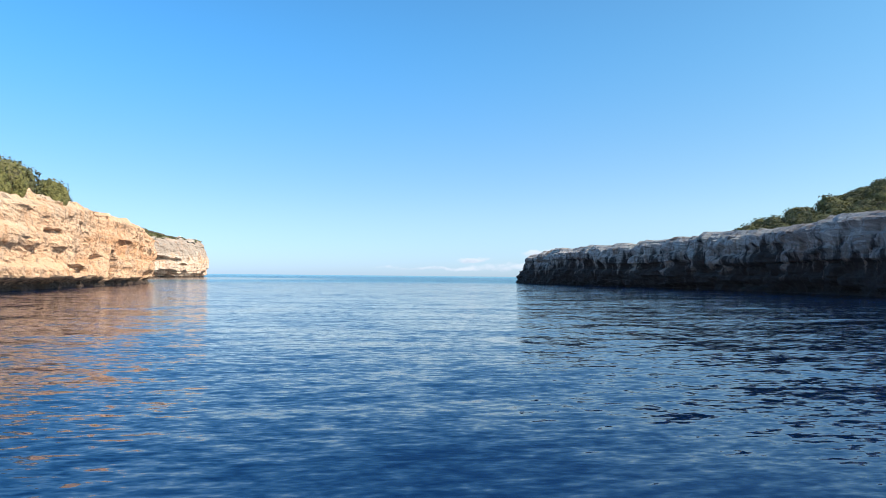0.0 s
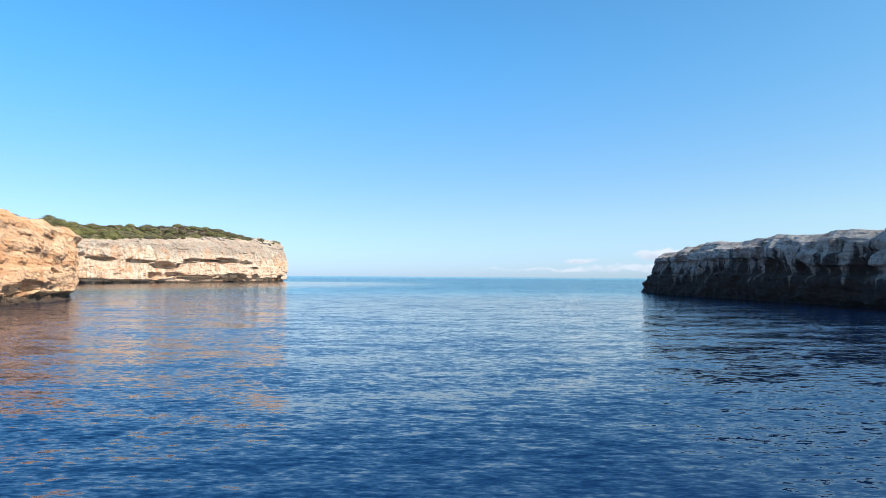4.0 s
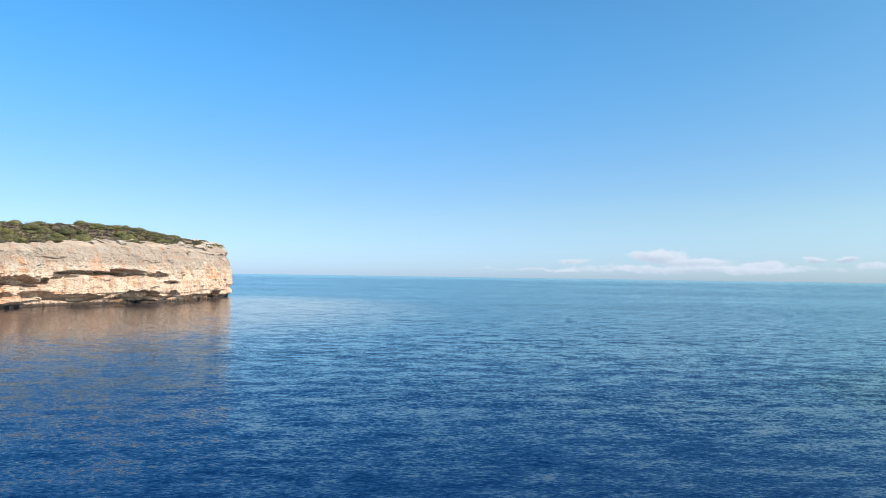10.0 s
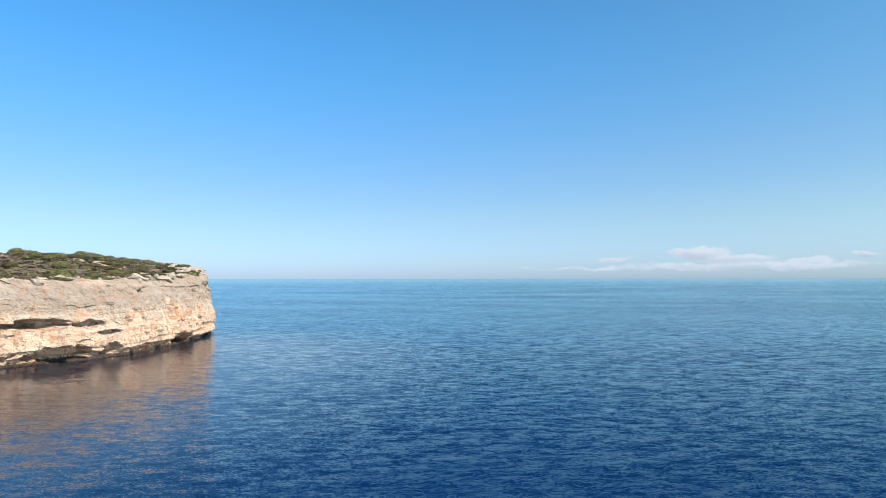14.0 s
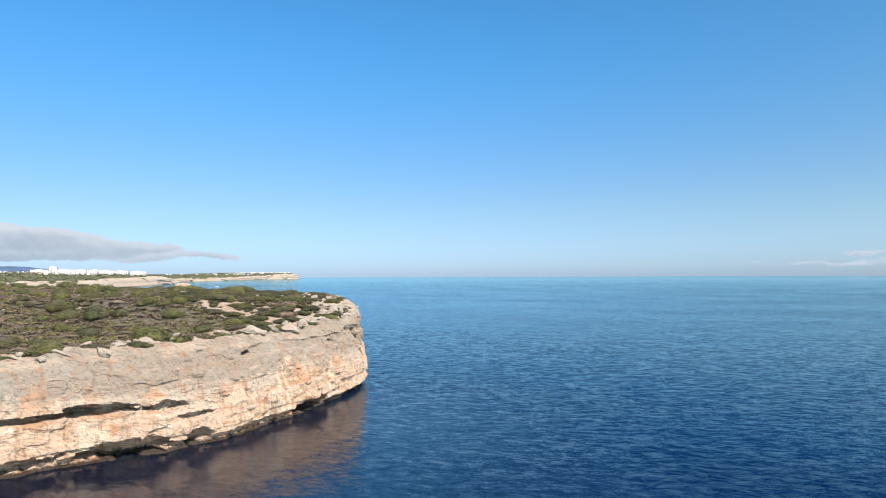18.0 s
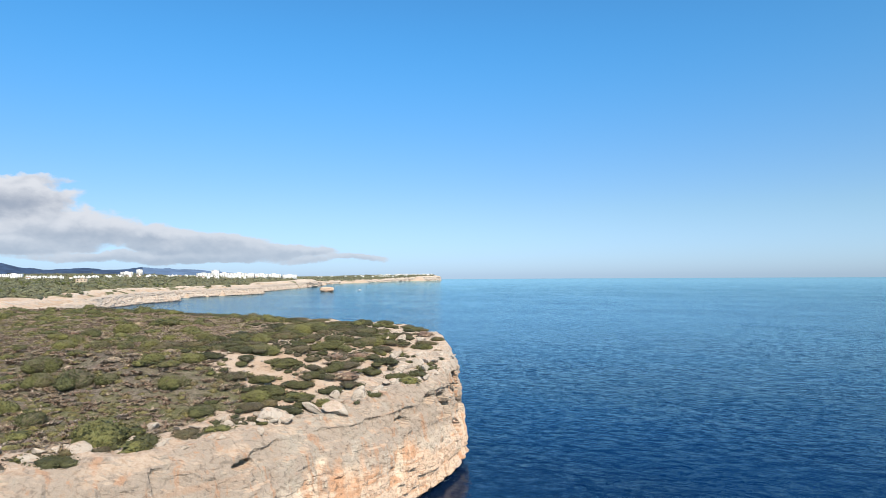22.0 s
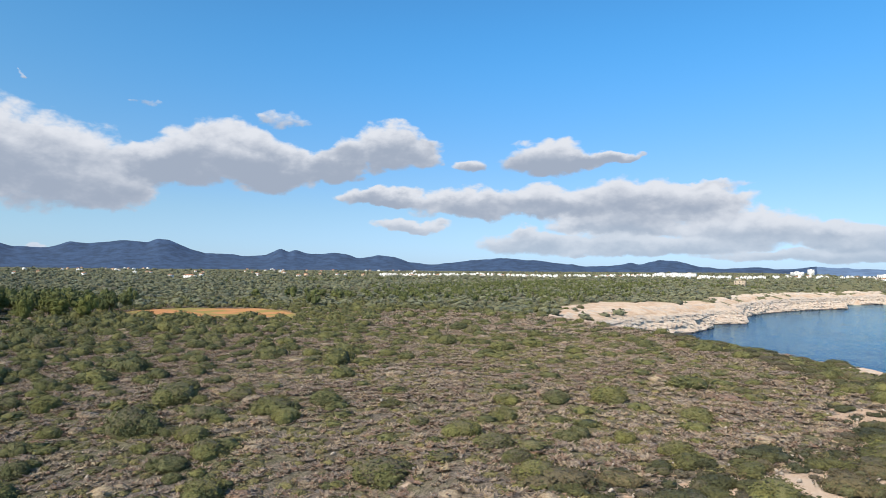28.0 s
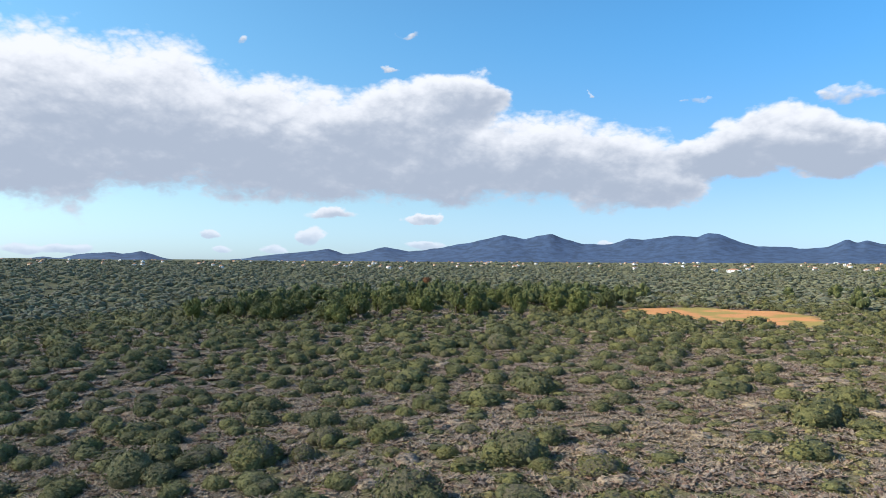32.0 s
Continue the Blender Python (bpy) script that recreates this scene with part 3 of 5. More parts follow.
HEADLAND = [(-116, 205, 11.5), (-118, 222, 12.4), (-119, 236, 13.4), (-117.5, 250, 14.6), (-115.5, 262, 15.2), (-111.5, 273, 15.4), (-110.5, 285, 15.5), (-112.2, 298, 15.3),
            (-113, 309.6, 15.4), (-115.2, 320.6, 16.2), (-118.8, 331, 17.0), (-125, 344, 18.2), (-136, 356, 19.6), (-151, 368, 20.6)]
NORTH = [(-170, 377, 20.6), (-200, 381, 20.2), (-232, 379, 19.5), (-265, 375, 18.8), (-300, 371, 17.8), (-335, 360, 17), (-372, 350, 15), (-420, 345, 12.5), (-463, 350, 12)]
CAPE = [(-530, 388, 12.5), (-556, 416, 12.5), (-608, 452, 12), (-655, 468, 11), (-672, 500, 11), (-740, 520, 12), (-830, 575, 13), (-905, 645, 14), (-948, 703, 14), (-962, 722, 13), (-1050, 762, 11), (-1088, 790, 12),
        (-1135, 885, 13), (-1178, 995, 13), (-1215, 1025, 13), (-1345, 1112, 14), (-1520, 1300, 15), (-1700, 1500, 17), (-1825, 1648, 17)]
FAR_COAST = [(-1960, 1760, 13), (-2250, 2050, 10), (-2500, 2550, 12), (-2640, 2850, 18), (-2660, 3080, 26), (-2700, 3230, 29), (-2820, 3300, 29), (-3300, 3400, 22), (-4700, 3600, 16)]
SOUTH = [(36, -90, 7.4), (35, -30, 7.0), (34, 10, 6.8), (33.5, 40, 6.6), (32.5, 62, 6.4), (30.5, 82, 6.7), (27, 100, 6.4), (23, 118, 6.4), (19.5, 134, 6.5), (17.4, 147, 6.3), (17.2, 158, 6.0),
         (21, 166, 6.0), (30, 173, 6.2), (48, 184, 6.6), (75, 198, 6.8)]
OUTER = [(130, 215, 8), (220, 200, 10), (420, 90, 12), (900, -160, 14), (2400, -900, 16), (4300, -2000, 18)]
COVE_HEAD = [(-14, -130, 7), (4, -150, 6), (24, -130, 6.5)]


def rings():
    """The outline of the land, the sea on its seaward side: from the far south-east along the coast to the far north-west, and round inland."""
    coast = OUTER[::-1] + SOUTH[::-1] + COVE_HEAD[::-1] + NEAR_WEST + COVE_WEST + HEADLAND + NORTH + CAPE + FAR_COAST
    return np.array(coast + [(-9000, 3600, 25), (-9000, -9000, 25), (4300, -9000, 25)], float)


LAND = rings()


def coast_distance(x, y):
    """How far inside the land (negative: out at sea), and the lip's height at the nearest coast."""
    shape = np.shape(x)
    x, y = np.ravel(x), np.ravel(y)
    best, lip = np.full(x.shape, 1e9), np.zeros(x.shape)
    inside = np.zeros(x.shape, bool)
    n = len(LAND)
    for i in range(n):
        ax, ay, al = LAND[i]
        bx, by, bl = LAND[(i + 1) % n]
        ex, ey = bx - ax, by - ay
        u = np.clip(((x - ax) * ex + (y - ay) * ey) / (ex * ex + ey * ey), 0, 1)
        d = np.hypot(x - ax - u * ex, y - ay - u * ey)
        near = d < best
        best, lip = np.where(near, d, best), np.where(near, al + u * (bl - al), lip)
        cross = (ay > y) != (by > y)
        with np.errstate(divide="ignore", invalid="ignore"):
            xi = ax + (y - ay) / (by - ay if by != ay else 1e-9) * ex
        inside ^= cross & (x < xi)
    return np.where(inside, best, -best).reshape(shape), lip.reshape(shape)


def land_height(x, y, d=None, lip=None):
    if d is None:
        d, lip = coast_distance(x, y)
    r = np.hypot(x + 170, y - 260)
    inner = 21.8 - 4.2 * np.exp(-((x + 172) ** 2 + (y - 168) ** 2) / 62.0 ** 2) + 1.2 * np.exp(-((x + 260) ** 2 + (y - 320) ** 2) / 90.0 ** 2)
    inner = inner + 0.0058 * np.clip(r - 350, 0, 2500) + 0.012 * np.clip(r - 2300, 0, 2600)
    inner = inner - 10.0 * sstep(140, -60, y) * sstep(-400, -120, x) * sstep(60, -60, x)
    inner = np.minimum(inner, lip + 6.0 + (0.035 - 0.027 * sstep(1500, 2100, y)) * np.clip(d, 0, 1e6))
    south = sstep(-5, 30, x) * sstep(400, 250, y)
    hill = 6.2 + 13.0 * np.exp(-((x - 85) ** 2 + (y - 105) ** 2) / 45.0 ** 2) + 0.02 * np.clip(x - 60, 0, 400)
    inner = inner * (1 - south) + hill * south
    wide = 34.0 + 42.0 * sstep(298, 280, y) * sstep(-300, -240, x) - 14.0 * south
    z = lip + (inner - lip) * sstep(0, 1, d / wide)
    return z + 0.5 * fbm(x * 0.05, y * 0.05, 0, 3, 5) * sstep(3, 30, d)


def bareness(x, y, d):
    """How bare of plants the ground is, from 0 to 1."""
    n = fbm(x * 0.06, y * 0.06, 3, 3, 21)
    head = sstep(-190, -150, x) * (sstep(10, 5, d) * sstep(235, 262, y) + 1.15 * sstep(50, 34, d) * sstep(294, 306, y))
    north = sstep(318, 340, y) * sstep(-330, -300, x) * sstep(46, 18, d)
    path = sstep(2.4, 1.0, np.abs(d - 9 - 3 * np.sin(y * 0.05 + x * 0.04) - 6 * sstep(300, 330, y))) * sstep(-330, -300, x) * sstep(285, 300, y)
    rim = sstep(7, 3, d)
    far = sstep(-400, -440, x) * sstep(29 + 34 * n, 17 + 26 * n, d - 26 * sstep(-660, -600, x) * sstep(-470, -520, x))
    shore = sstep(312, 338, y) * sstep(-330, -290, x) * sstep(20 + 9 * n, 11 + 9 * n, d)
    pr = np.clip(np.maximum.reduce([0.62 * head, 0.66 * north, 0.95 * shore, 0.95 * path, 0.9 * rim, 1.1 * far]), 0, 1.2)
    slab = sstep(1.0, 0.7, np.hypot((x + 176) / 15, (y - 342) / 7))
    for px, py, rx, ry in ((-240, 211, 5.5, 3.6), (-185, 280.6, 4.0, 2.2), (-156, 287, 4.0, 2.6)):
        slab = np.maximum(slab, 0.5 * sstep(1.1, 0.6, np.hypot((x - px) / rx, (y - py) / ry) + 0.3 * n))
    return np.clip(np.maximum(pr, slab), 0, 1.2)


def field_mask(x, y):
    u = (x + 377) * 0.55 + (y - 178) * 0.83
    v = -(x + 377) * 0.83 + (y - 178) * 0.55
    body = np.hypot(u / 46, v / (27 - 0.38 * u)) + 0.12 * fbm(x * 0.05, y * 0.05, 1, 2, 8)
    return sstep(1.08, 0.98, body)


# ---- the ground, one sheet from the seabed over the plateau to the horizon ----
def make_ground():
    cx, cy = -170.0, 255.0
    rad = np.concatenate([np.arange(0, 150, 2.6), 150 * 1.026 ** np.arange(0, 136)])
    rad = rad[rad < 4780]
    ang = np.linspace(0, 2 * np.pi, 640, endpoint=False)
    rr, aa = np.meshgrid(rad, ang, indexing="ij")
    x, y = cx + rr * np.cos(aa), cy + rr * np.sin(aa)
    d, lip = coast_distance(x, y)
    z = np.where(d > 8.5, land_height(x, y, d, lip) - 0.25, -6.0 - 0.02 * np.clip(-d, 0, 400))
    me = mesh_from("ground", np.stack([x, y, z], -1).reshape(-1, 3), grid_faces(len(rad), len(ang), True)[:, ::-1], GROUND)
    for key, v in (("bare", bareness(x, y, d)), ("field", field_mask(x, y))):
        a = me.attributes.new(key, "FLOAT", "POINT")
        a.data.foreach_set("value", v.ravel().astype(np.float32))
    tagged(new("ground", me), "dry scrub-covered limestone plateau with bare tan soil", "ground", kind="structure")


def make_sea():
    cx, cy = -60.0, 200.0
    rad = np.concatenate([[0], 6 * 1.12 ** np.arange(0, 60)])
    rad = np.append(rad[rad < 4600], 4880)
    ang = np.linspace(0, 2 * np.pi, 128, endpoint=False)
    rr, aa = np.meshgrid(rad, ang, indexing="ij")
    z = 8.0 * sstep(1200, 4880, rr) ** 1.5
    me = mesh_from("sea", np.stack([cx + rr * np.cos(aa), cy + rr * np.sin(aa), z], -1).reshape(-1, 3), grid_faces(len(rad), len(ang), True)[:, ::-1], SEA)
    tagged(new("water", me), "deep blue rippled sea reaching the horizon", "sea", kind="structure")


make_ground()
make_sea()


def smooth_line(points, step):
    """Points at even steps along a rounded line through the given ones."""
    p = np.array(points, float)
    q = np.vstack([2 * p[0] - p[1], p, 2 * p[-1] - p[-2]])
    out = []
    for i in range(1, len(q) - 2):
        for u in np.linspace(0, 1, 24, endpoint=False):
            a, b, c, e = q[i - 1], q[i], q[i + 1], q[i + 2]
            out.append(0.5 * (2 * b + (c - a) * u + (2 * a - 5 * b + 4 * c - e) * u * u + (3 * b - a - 3 * c + e) * u ** 3))
    out = np.array(out + [q[-2]])
    s = np.concatenate([[0], np.cumsum(np.hypot(*(out[1:, :2] - out[:-1, :2]).T))])
    t = np.arange(0, s[-1], step)
    return np.stack([np.interp(t, s, out[:, k]) for k in range(3)], -1), t


def make_cliff(name, points, mat, label, step=0.7, rows=46, rough=1.0, lean=0.06, caves=(), undercut=2.2, ledge=1.0, seed=0, sign=1.0, inset=11.0, low=1.0, tip_lean=0.0, fq=1.0, foot_z=1.7, notch=0.9, bulge=None, rim=1.0):
    line, s = smooth_line(points, step)
    tang = np.gradient(line[:, :2], axis=0)
    k = max(3, int(10 / step))
    ker = np.ones(k) / k
    pad = np.pad(tang, ((k, k), (0, 0)), mode="edge")
    tang = np.stack([np.convolve(pad[:, i], ker, "same")[k:-k] for i in (0, 1)], -1)
    tang /= np.linalg.norm(tang, axis=1)[:, None]
    out = np.stack([tang[:, 1], -tang[:, 0]], -1) * sign  # seaward
    lip = line[:, 2] + 0.5 * fbm(s * 0.12, 0, seed, 3, seed)
    v = np.linspace(0, 1, rows)
    zz = -2.5 + v[:, None] * (lip[None, :] + 2.5)
    S = np.broadcast_to(s, zz.shape)
    X0, Y0 = np.broadcast_to(line[:, 0], zz.shape), np.broadcast_to(line[:, 1], zz.shape)
    hrel = np.clip(zz / lip[None, :], -0.2, 1)
    o = -(lean + tip_lean * sstep(40, 5, np.hypot(X0 - 18, Y0 - 158))) * zz
    o = o + rough * (1.6 * low * fbm(X0 * 0.07 * fq, Y0 * 0.07 * fq, zz * 0.05 * fq, 3, seed + 1) + 1.0 * fbm(X0 * 0.2 * fq, Y0 * 0.2 * fq, zz * 0.2 * fq, 5, seed + 2, 0.6))
    # beds of rock: hard bands stand out, soft ones are worn back
    bed = zz * 0.62 * fq + 0.8 * fbm(S * 0.03, 0, seed + 5, 2, seed + 3)
    bedn = vnoise(bed, S * 0.035, seed + 0.5, seed + 4)
    o = o + ledge * rough * 1.5 * (sstep(0.30, 0.52, bedn) - 0.6)
    # upright clefts
    cl = vnoise(S * 0.16 * fq, zz * 0.05, seed + 0.3, seed + 6)
    o = o - rough * 1.3 * sstep(0.72, 0.86, cl) * (0.4 + 0.6 * vnoise(S * 0.05, zz * 0.2, 1, seed + 7))
    # pocks and blocks
    blk = vnoise(S * 0.45 * fq, zz * 0.6 * fq, seed + 0.7, seed + 8)
    o = o + rough * 0.7 * (sstep(0.45, 0.6, blk) - 0.5)
    o = o + 0.42 * rough * fbm(X0 * 0.7, Y0 * 0.7, zz * 0.8, 4, seed + 9, 0.6)
    # broken faces with sharp steps
    for q, amp in ((0.30, 0.55), (0.75, 0.30), (1.7, 0.14)):
        w = vnoise(S * q * fq, zz * q * 1.25 * fq, seed + q, seed + 21)
        o = o + rough * amp * (np.round(w * 4) / 4 - 0.5) * 2
    o = o + 0.10 * (np.random.default_rng(seed).random(o.shape) - 0.5)
    # a belly that stands out below the rounded brow
    if bulge:
        swell = np.interp(Y0, [p[0] for p in bulge], [p[1] for p in bulge]) * sstep(-160, -146, X0)
        o = o + swell * (1 - np.clip((hrel - 0.45) / 0.55, 0, 1) ** 2)
    # the sea's notch at the foot
    foot = foot_z * (1 + 0.65 * fbm(S * 0.06, 0, 1, 3, seed + 11))
    o = o - undercut * sstep(foot + notch, foot - 0.2, zz)
    for cy, cz, hw, hh, deep in caves:
        sx = s[np.argmin(np.abs(line[:, 1] - cy) + 50 * (line[:, 0] < -126))]
        q = ((S - sx) / hw) ** 2 + ((zz - cz - 0.25 * hh * fbm(S * 0.15, 0, 3, 2, seed + 12)) / hh) ** 2
        q = q + 1.3 * fbm(S * 0.22, zz * 0.5, 4, 4, seed + 14, 0.65) + 0.5 * fbm(S * 0.9, zz * 1.2, 4, 3, seed + 16)
        o = o - deep * sstep(1.1, 0.7, q)
    o = o - 0.7 * sstep(0.9, 1.0, hrel) ** 2
    P = np.stack([X0 + out[None, :, 0] * o, Y0 + out[None, :, 1] * o, zz], -1)
    # the worn rim, lying on the plateau
    top = []
    lastx, lasty = P[-1, :, 0], P[-1, :, 1]
    for w in np.array([0.04, 0.09, 0.15, 0.22, 0.30, 0.40, 0.52, 0.66, 0.82, 1.0]) * inset:
        x, y = lastx - out[:, 0] * w, lasty - out[:, 1] * w
        d, lp = coast_distance(x, y)
        g = land_height(x, y, np.maximum(d, 0.5), lp)
        f = sstep(0, inset * 0.7, w)
        z = lip * (1 - f) + g * f + 1.0 * rim * rough * fbm(x * 0.28, y * 0.28, 0, 4, seed + 13) + 0.9 * rim * rough * (np.round(vnoise(x * 0.45, y * 0.45, 1, seed + 15) * 3) / 3 - 0.4) + 0.25 * (1 - f) - 0.7 * sstep(inset * 0.7, inset, w)
        top.append(np.stack([x, y, z], -1))
    P = np.concatenate([P, np.array(top)], 0)
    me = mesh_from(name, P.reshape(-1, 3), grid_faces(P.shape[0], P.shape[1]) if sign < 0 else grid_faces(P.shape[0], P.shape[1])[:, ::-1], mat, False)
    return tagged(new(name, me), label, "cliff", kind="structure")


# sea caves and worn beds of the headland: y, height, half length, half height, depth
CAVES = ((205, 6.6, 9, 0.55, 2.4), (222, 6.4, 10, 0.6, 2.6), (237, 5.6, 8, 1.3, 4.0), (247.7, 6.6, 3.0, 0.9, 2.6), (257, 7.4, 9, 0.6, 3.0), (265, 7.5, 7, 1.0, 3.4), (273.5, 7.0, 2.5, 0.9, 2.2),
         (277, 5.2, 3.0, 0.6, 2.0), (268.5, 1.3, 6.0, 1.6, 4.0), (278, 1.8, 1.8, 1.5, 2.6), (289.5, 13.2, 1.9, 0.5, 2.0), (308, 1.2, 7.0, 1.3, 3.4), (229, 2.2, 5, 0.9, 2.6), (240, 2.6, 4, 0.7, 2.2), (252, 1.6, 8, 0.9, 2.6),
         (346, 14.5, 2.4, 1.8, 3.0), (350, 9.5, 2.2, 1.4, 2.6), (333, 12.0, 3.0, 2.0, 2.2), (339, 7.5, 3.0, 2.2, 2.4), (327, 14.2, 2.4, 0.9, 1.5), (343, 11.0, 1.6, 2.6, 2.0), (318, 12.6, 1.6, 0.6, 1.4))
NEAR_CAVES = ((66.5, 1.5, 0.9, 1.5, 1.8), (62, 2.6, 2.4, 0.35, 0.7), (71, 4.4, 2.5, 0.25, 0.5), (86, 1.1, 3.0, 0.5, 1.0), (50, 4.2, 2.5, 0.3, 0.6), (91, 2.4, 2.0, 0.3, 0.6), (56, 1.4, 4.0, 0.5, 1.0))
make_cliff("cliff_near", NEAR_WEST + COVE_WEST[:3], ROCK_WARM, "low sunlit ochre limestone cliff with a dark undercut foot", step=0.3, rows=64, rough=0.36, seed=3, undercut=0.8, lean=0.02, low=1.1, ledge=0.75, rim=1.2, fq=1.4, foot_z=0.45, notch=0.3, caves=NEAR_CAVES)
make_cliff("cliff_headland", COVE_WEST[1:] + HEADLAND + NORTH[:4], ROCK, "tall pale and orange limestone cliff with ledges and sea caves", step=0.34, rows=104, rough=0.62, seed=11, lean=0.05, low=1.1, ledge=0.55, undercut=1.6, foot_z=1.1, notch=0.5, caves=CAVES,
           bulge=((225, 0.0), (240, 1.5), (256, 3.6), (273, 4.6), (288, 4.4), (301, 4.6), (320, 2.6), (345, 0.8), (362, 0.5)))
make_cliff("cliff_north", NORTH[2:], ROCK_PALE, "low pale limestone coast edge", step=2.0, rows=20, seed=17, rough=0.7, undercut=0.4, lean=0.45)
make_cliff("cliff_bay", NORTH[-2:] + CAPE, ROCK_PALE, "pale limestone shore across the bay", step=2.6, rows=22, rough=1.1, ledge=0.45, seed=23, undercut=0.8, inset=20, lean=0.5, foot_z=1.0, notch=0.5)
make_cliff("cliff_far", CAPE[-2:] + FAR_COAST[:8], ROCK_PALE, "distant pale cliff of the far headland", step=11.0, rows=14, rough=2.5, seed=29, inset=30, lean=0.4)
make_cliff("cliff_south", COVE_HEAD[1:] + SOUTH, ROCK_GREY, "shaded grey limestone cliff streaked dark towards its foot", step=0.36, rows=52, rough=0.6, fq=1.6, foot_z=0.8, seed=37, sign=-1.0, lean=0.06, undercut=0.3, low=0.6, ledge=0.55, tip_lean=0.34, rim=0.35)
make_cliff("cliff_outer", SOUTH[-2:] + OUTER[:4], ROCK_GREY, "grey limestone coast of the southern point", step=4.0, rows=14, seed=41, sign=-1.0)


# ---- distant hills ----
def make_hills(name, peaks, dist, base, label, mat):
    """A wooded ridge: azimuth and height angle of its summits, seen from over the plateau."""
    cx, cy = -100.0, 285.0
    az = np.arange(peaks[0][0], peaks[-1][0], 0.12)
    prof = np.interp(az, [p[0] for p in peaks], [p[1] for p in peaks])
    ker = np.hanning(7)
    prof = np.convolve(np.pad(prof, 3, mode="edge"), ker / ker.sum(), "valid")
    prof = prof + 0.05 * fbm(az * 1.3, 0, dist, 2, 31)
    rows = 14
    out = []
    wide_k = np.hanning(61)
    soft = np.convolve(np.pad(prof, 30, mode="edge"), wide_k / wide_k.sum(), "valid")
    for k in range(rows):
        u = k / (rows - 1)
        r = dist - 900 * (1 - u) ** 1.2 + 90 * (1 - u) * fbm(az * 0.25, k * 0.5, 1, 2, 33)
        crest = soft + (prof - soft) * u ** 2.5
        hgt = base + (40 + dist * np.tan(np.radians(crest)) - base) * u ** 1.1
        hgt = hgt + (1 - u) * u * 40 * fbm(az * 0.35, k * 0.3, 2, 2, 35)
        out.append(np.stack([cx - np.sin(np.radians(az)) * r, cy + np.cos(np.radians(az)) * r, hgt], -1))
    out = np.array(out)
    me = mesh_from(name, out.reshape(-1, 3), grid_faces(rows, len(az)), mat)
    tagged(new(name, me), label, "hills", kind="structure")


RIDGE_NORTH = [(40, 0.1), (50, 0.25), (56, 0.35), (61.6, 0.52), (65.7, 0.72), (67.6, 0.5), (69.5, 0.66), (72.3, 0.56), (73.9, 0.69), (75.6, 1.18), (76.9, 1.23), (78.5, 0.86), (79.1, 0.99), (80.9, 0.75), (82.8, 0.7), (84.6, 0.92), (87.4, 1.19), (89.3, 1.37), (91.7, 1.22), (95.5, 0.75), (97.5, 0.93), (98.9, 1.4), (100.3, 1.53), (102.0, 1.22), (102.9, 1.59), (103.9, 1.72), (104.8, 1.57), (106.2, 1.55), (107.1, 1.87), (107.7, 1.72)]
RIDGE_WEST = [(108.3, 1.99), (109.6, 1.41), (111.4, 1.29), (112.1, 1.46), (114.2, 1.47), (115.3, 1.77), (117.0, 2.54), (117.8, 2.56), (118.5, 2.28), (120.5, 2.38), (122.5, 2.08), (123.8, 2.18), (125.2, 1.72), (127.5, 1.77), (128.8, 2.15), (130.0, 2.57), (131.2, 2.43), (132.2, 2.15), (134.0, 2.53), (136.4, 1.95), (139.6, 1.36), (141.9, 1.06), (144.1, 1.43), (146.0, 0.99), (147.4, 0.78), (148.6, 1.25), (149.7, 1.1), (153.0, 0.79), (155.2, 0.45), (157.4, 0.2), (160.4, 0.18), (161.6, 0.39), (163.2, 0.91), (164.4, 0.68), (165.3, 0.84), (167.6, 0.64), (168.8, 0.25), (169.8, 0.45), (171.2, 0.19), (172.9, -0.07), (178, 0.3), (190, 0.5), (205, 0.4)]
make_hills("backdrop_hills", RIDGE_NORTH[-26:] + RIDGE_WEST, 4450, 0, "haze-blue wooded hills on the horizon", HILL)
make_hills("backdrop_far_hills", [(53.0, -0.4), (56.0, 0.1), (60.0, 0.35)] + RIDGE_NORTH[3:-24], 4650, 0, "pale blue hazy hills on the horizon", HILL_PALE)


# ---- plants ----
def mesh_np(name, verts, faces, mat, smooth=False):
    """A mesh from arrays, all faces with the same number of corners."""
    me = bpy.data.meshes.new(name)
    n, k = faces.shape
    me.vertices.add(len(verts))
    me.vertices.foreach_set("co", np.ascontiguousarray(verts, dtype=np.float32).ravel())
    me.loops.add(n * k)
    me.loops.foreach_set("vertex_index", np.ascontiguousarray(faces, dtype=np.int32).ravel())
    me.polygons.add(n)
    me.polygons.foreach_set("loop_start", np.arange(0, n * k, k, dtype=np.int32))
    if smooth:
        me.polygons.foreach_set("use_smooth", np.ones(n, dtype=bool))
    me.materials.append(mat)
    me.update(calc_edges=True)
    return me


def icosphere(level):
    b = bmesh.new()
    bmesh.ops.create_icosphere(b, subdivisions=level, radius=1.0)
    b.verts.ensure_lookup_table()
    v = np.array([p.co[:] for p in b.verts])
    f = np.array([[p.index for p in q.verts] for q in b.faces])
    b.free()
    return v, f


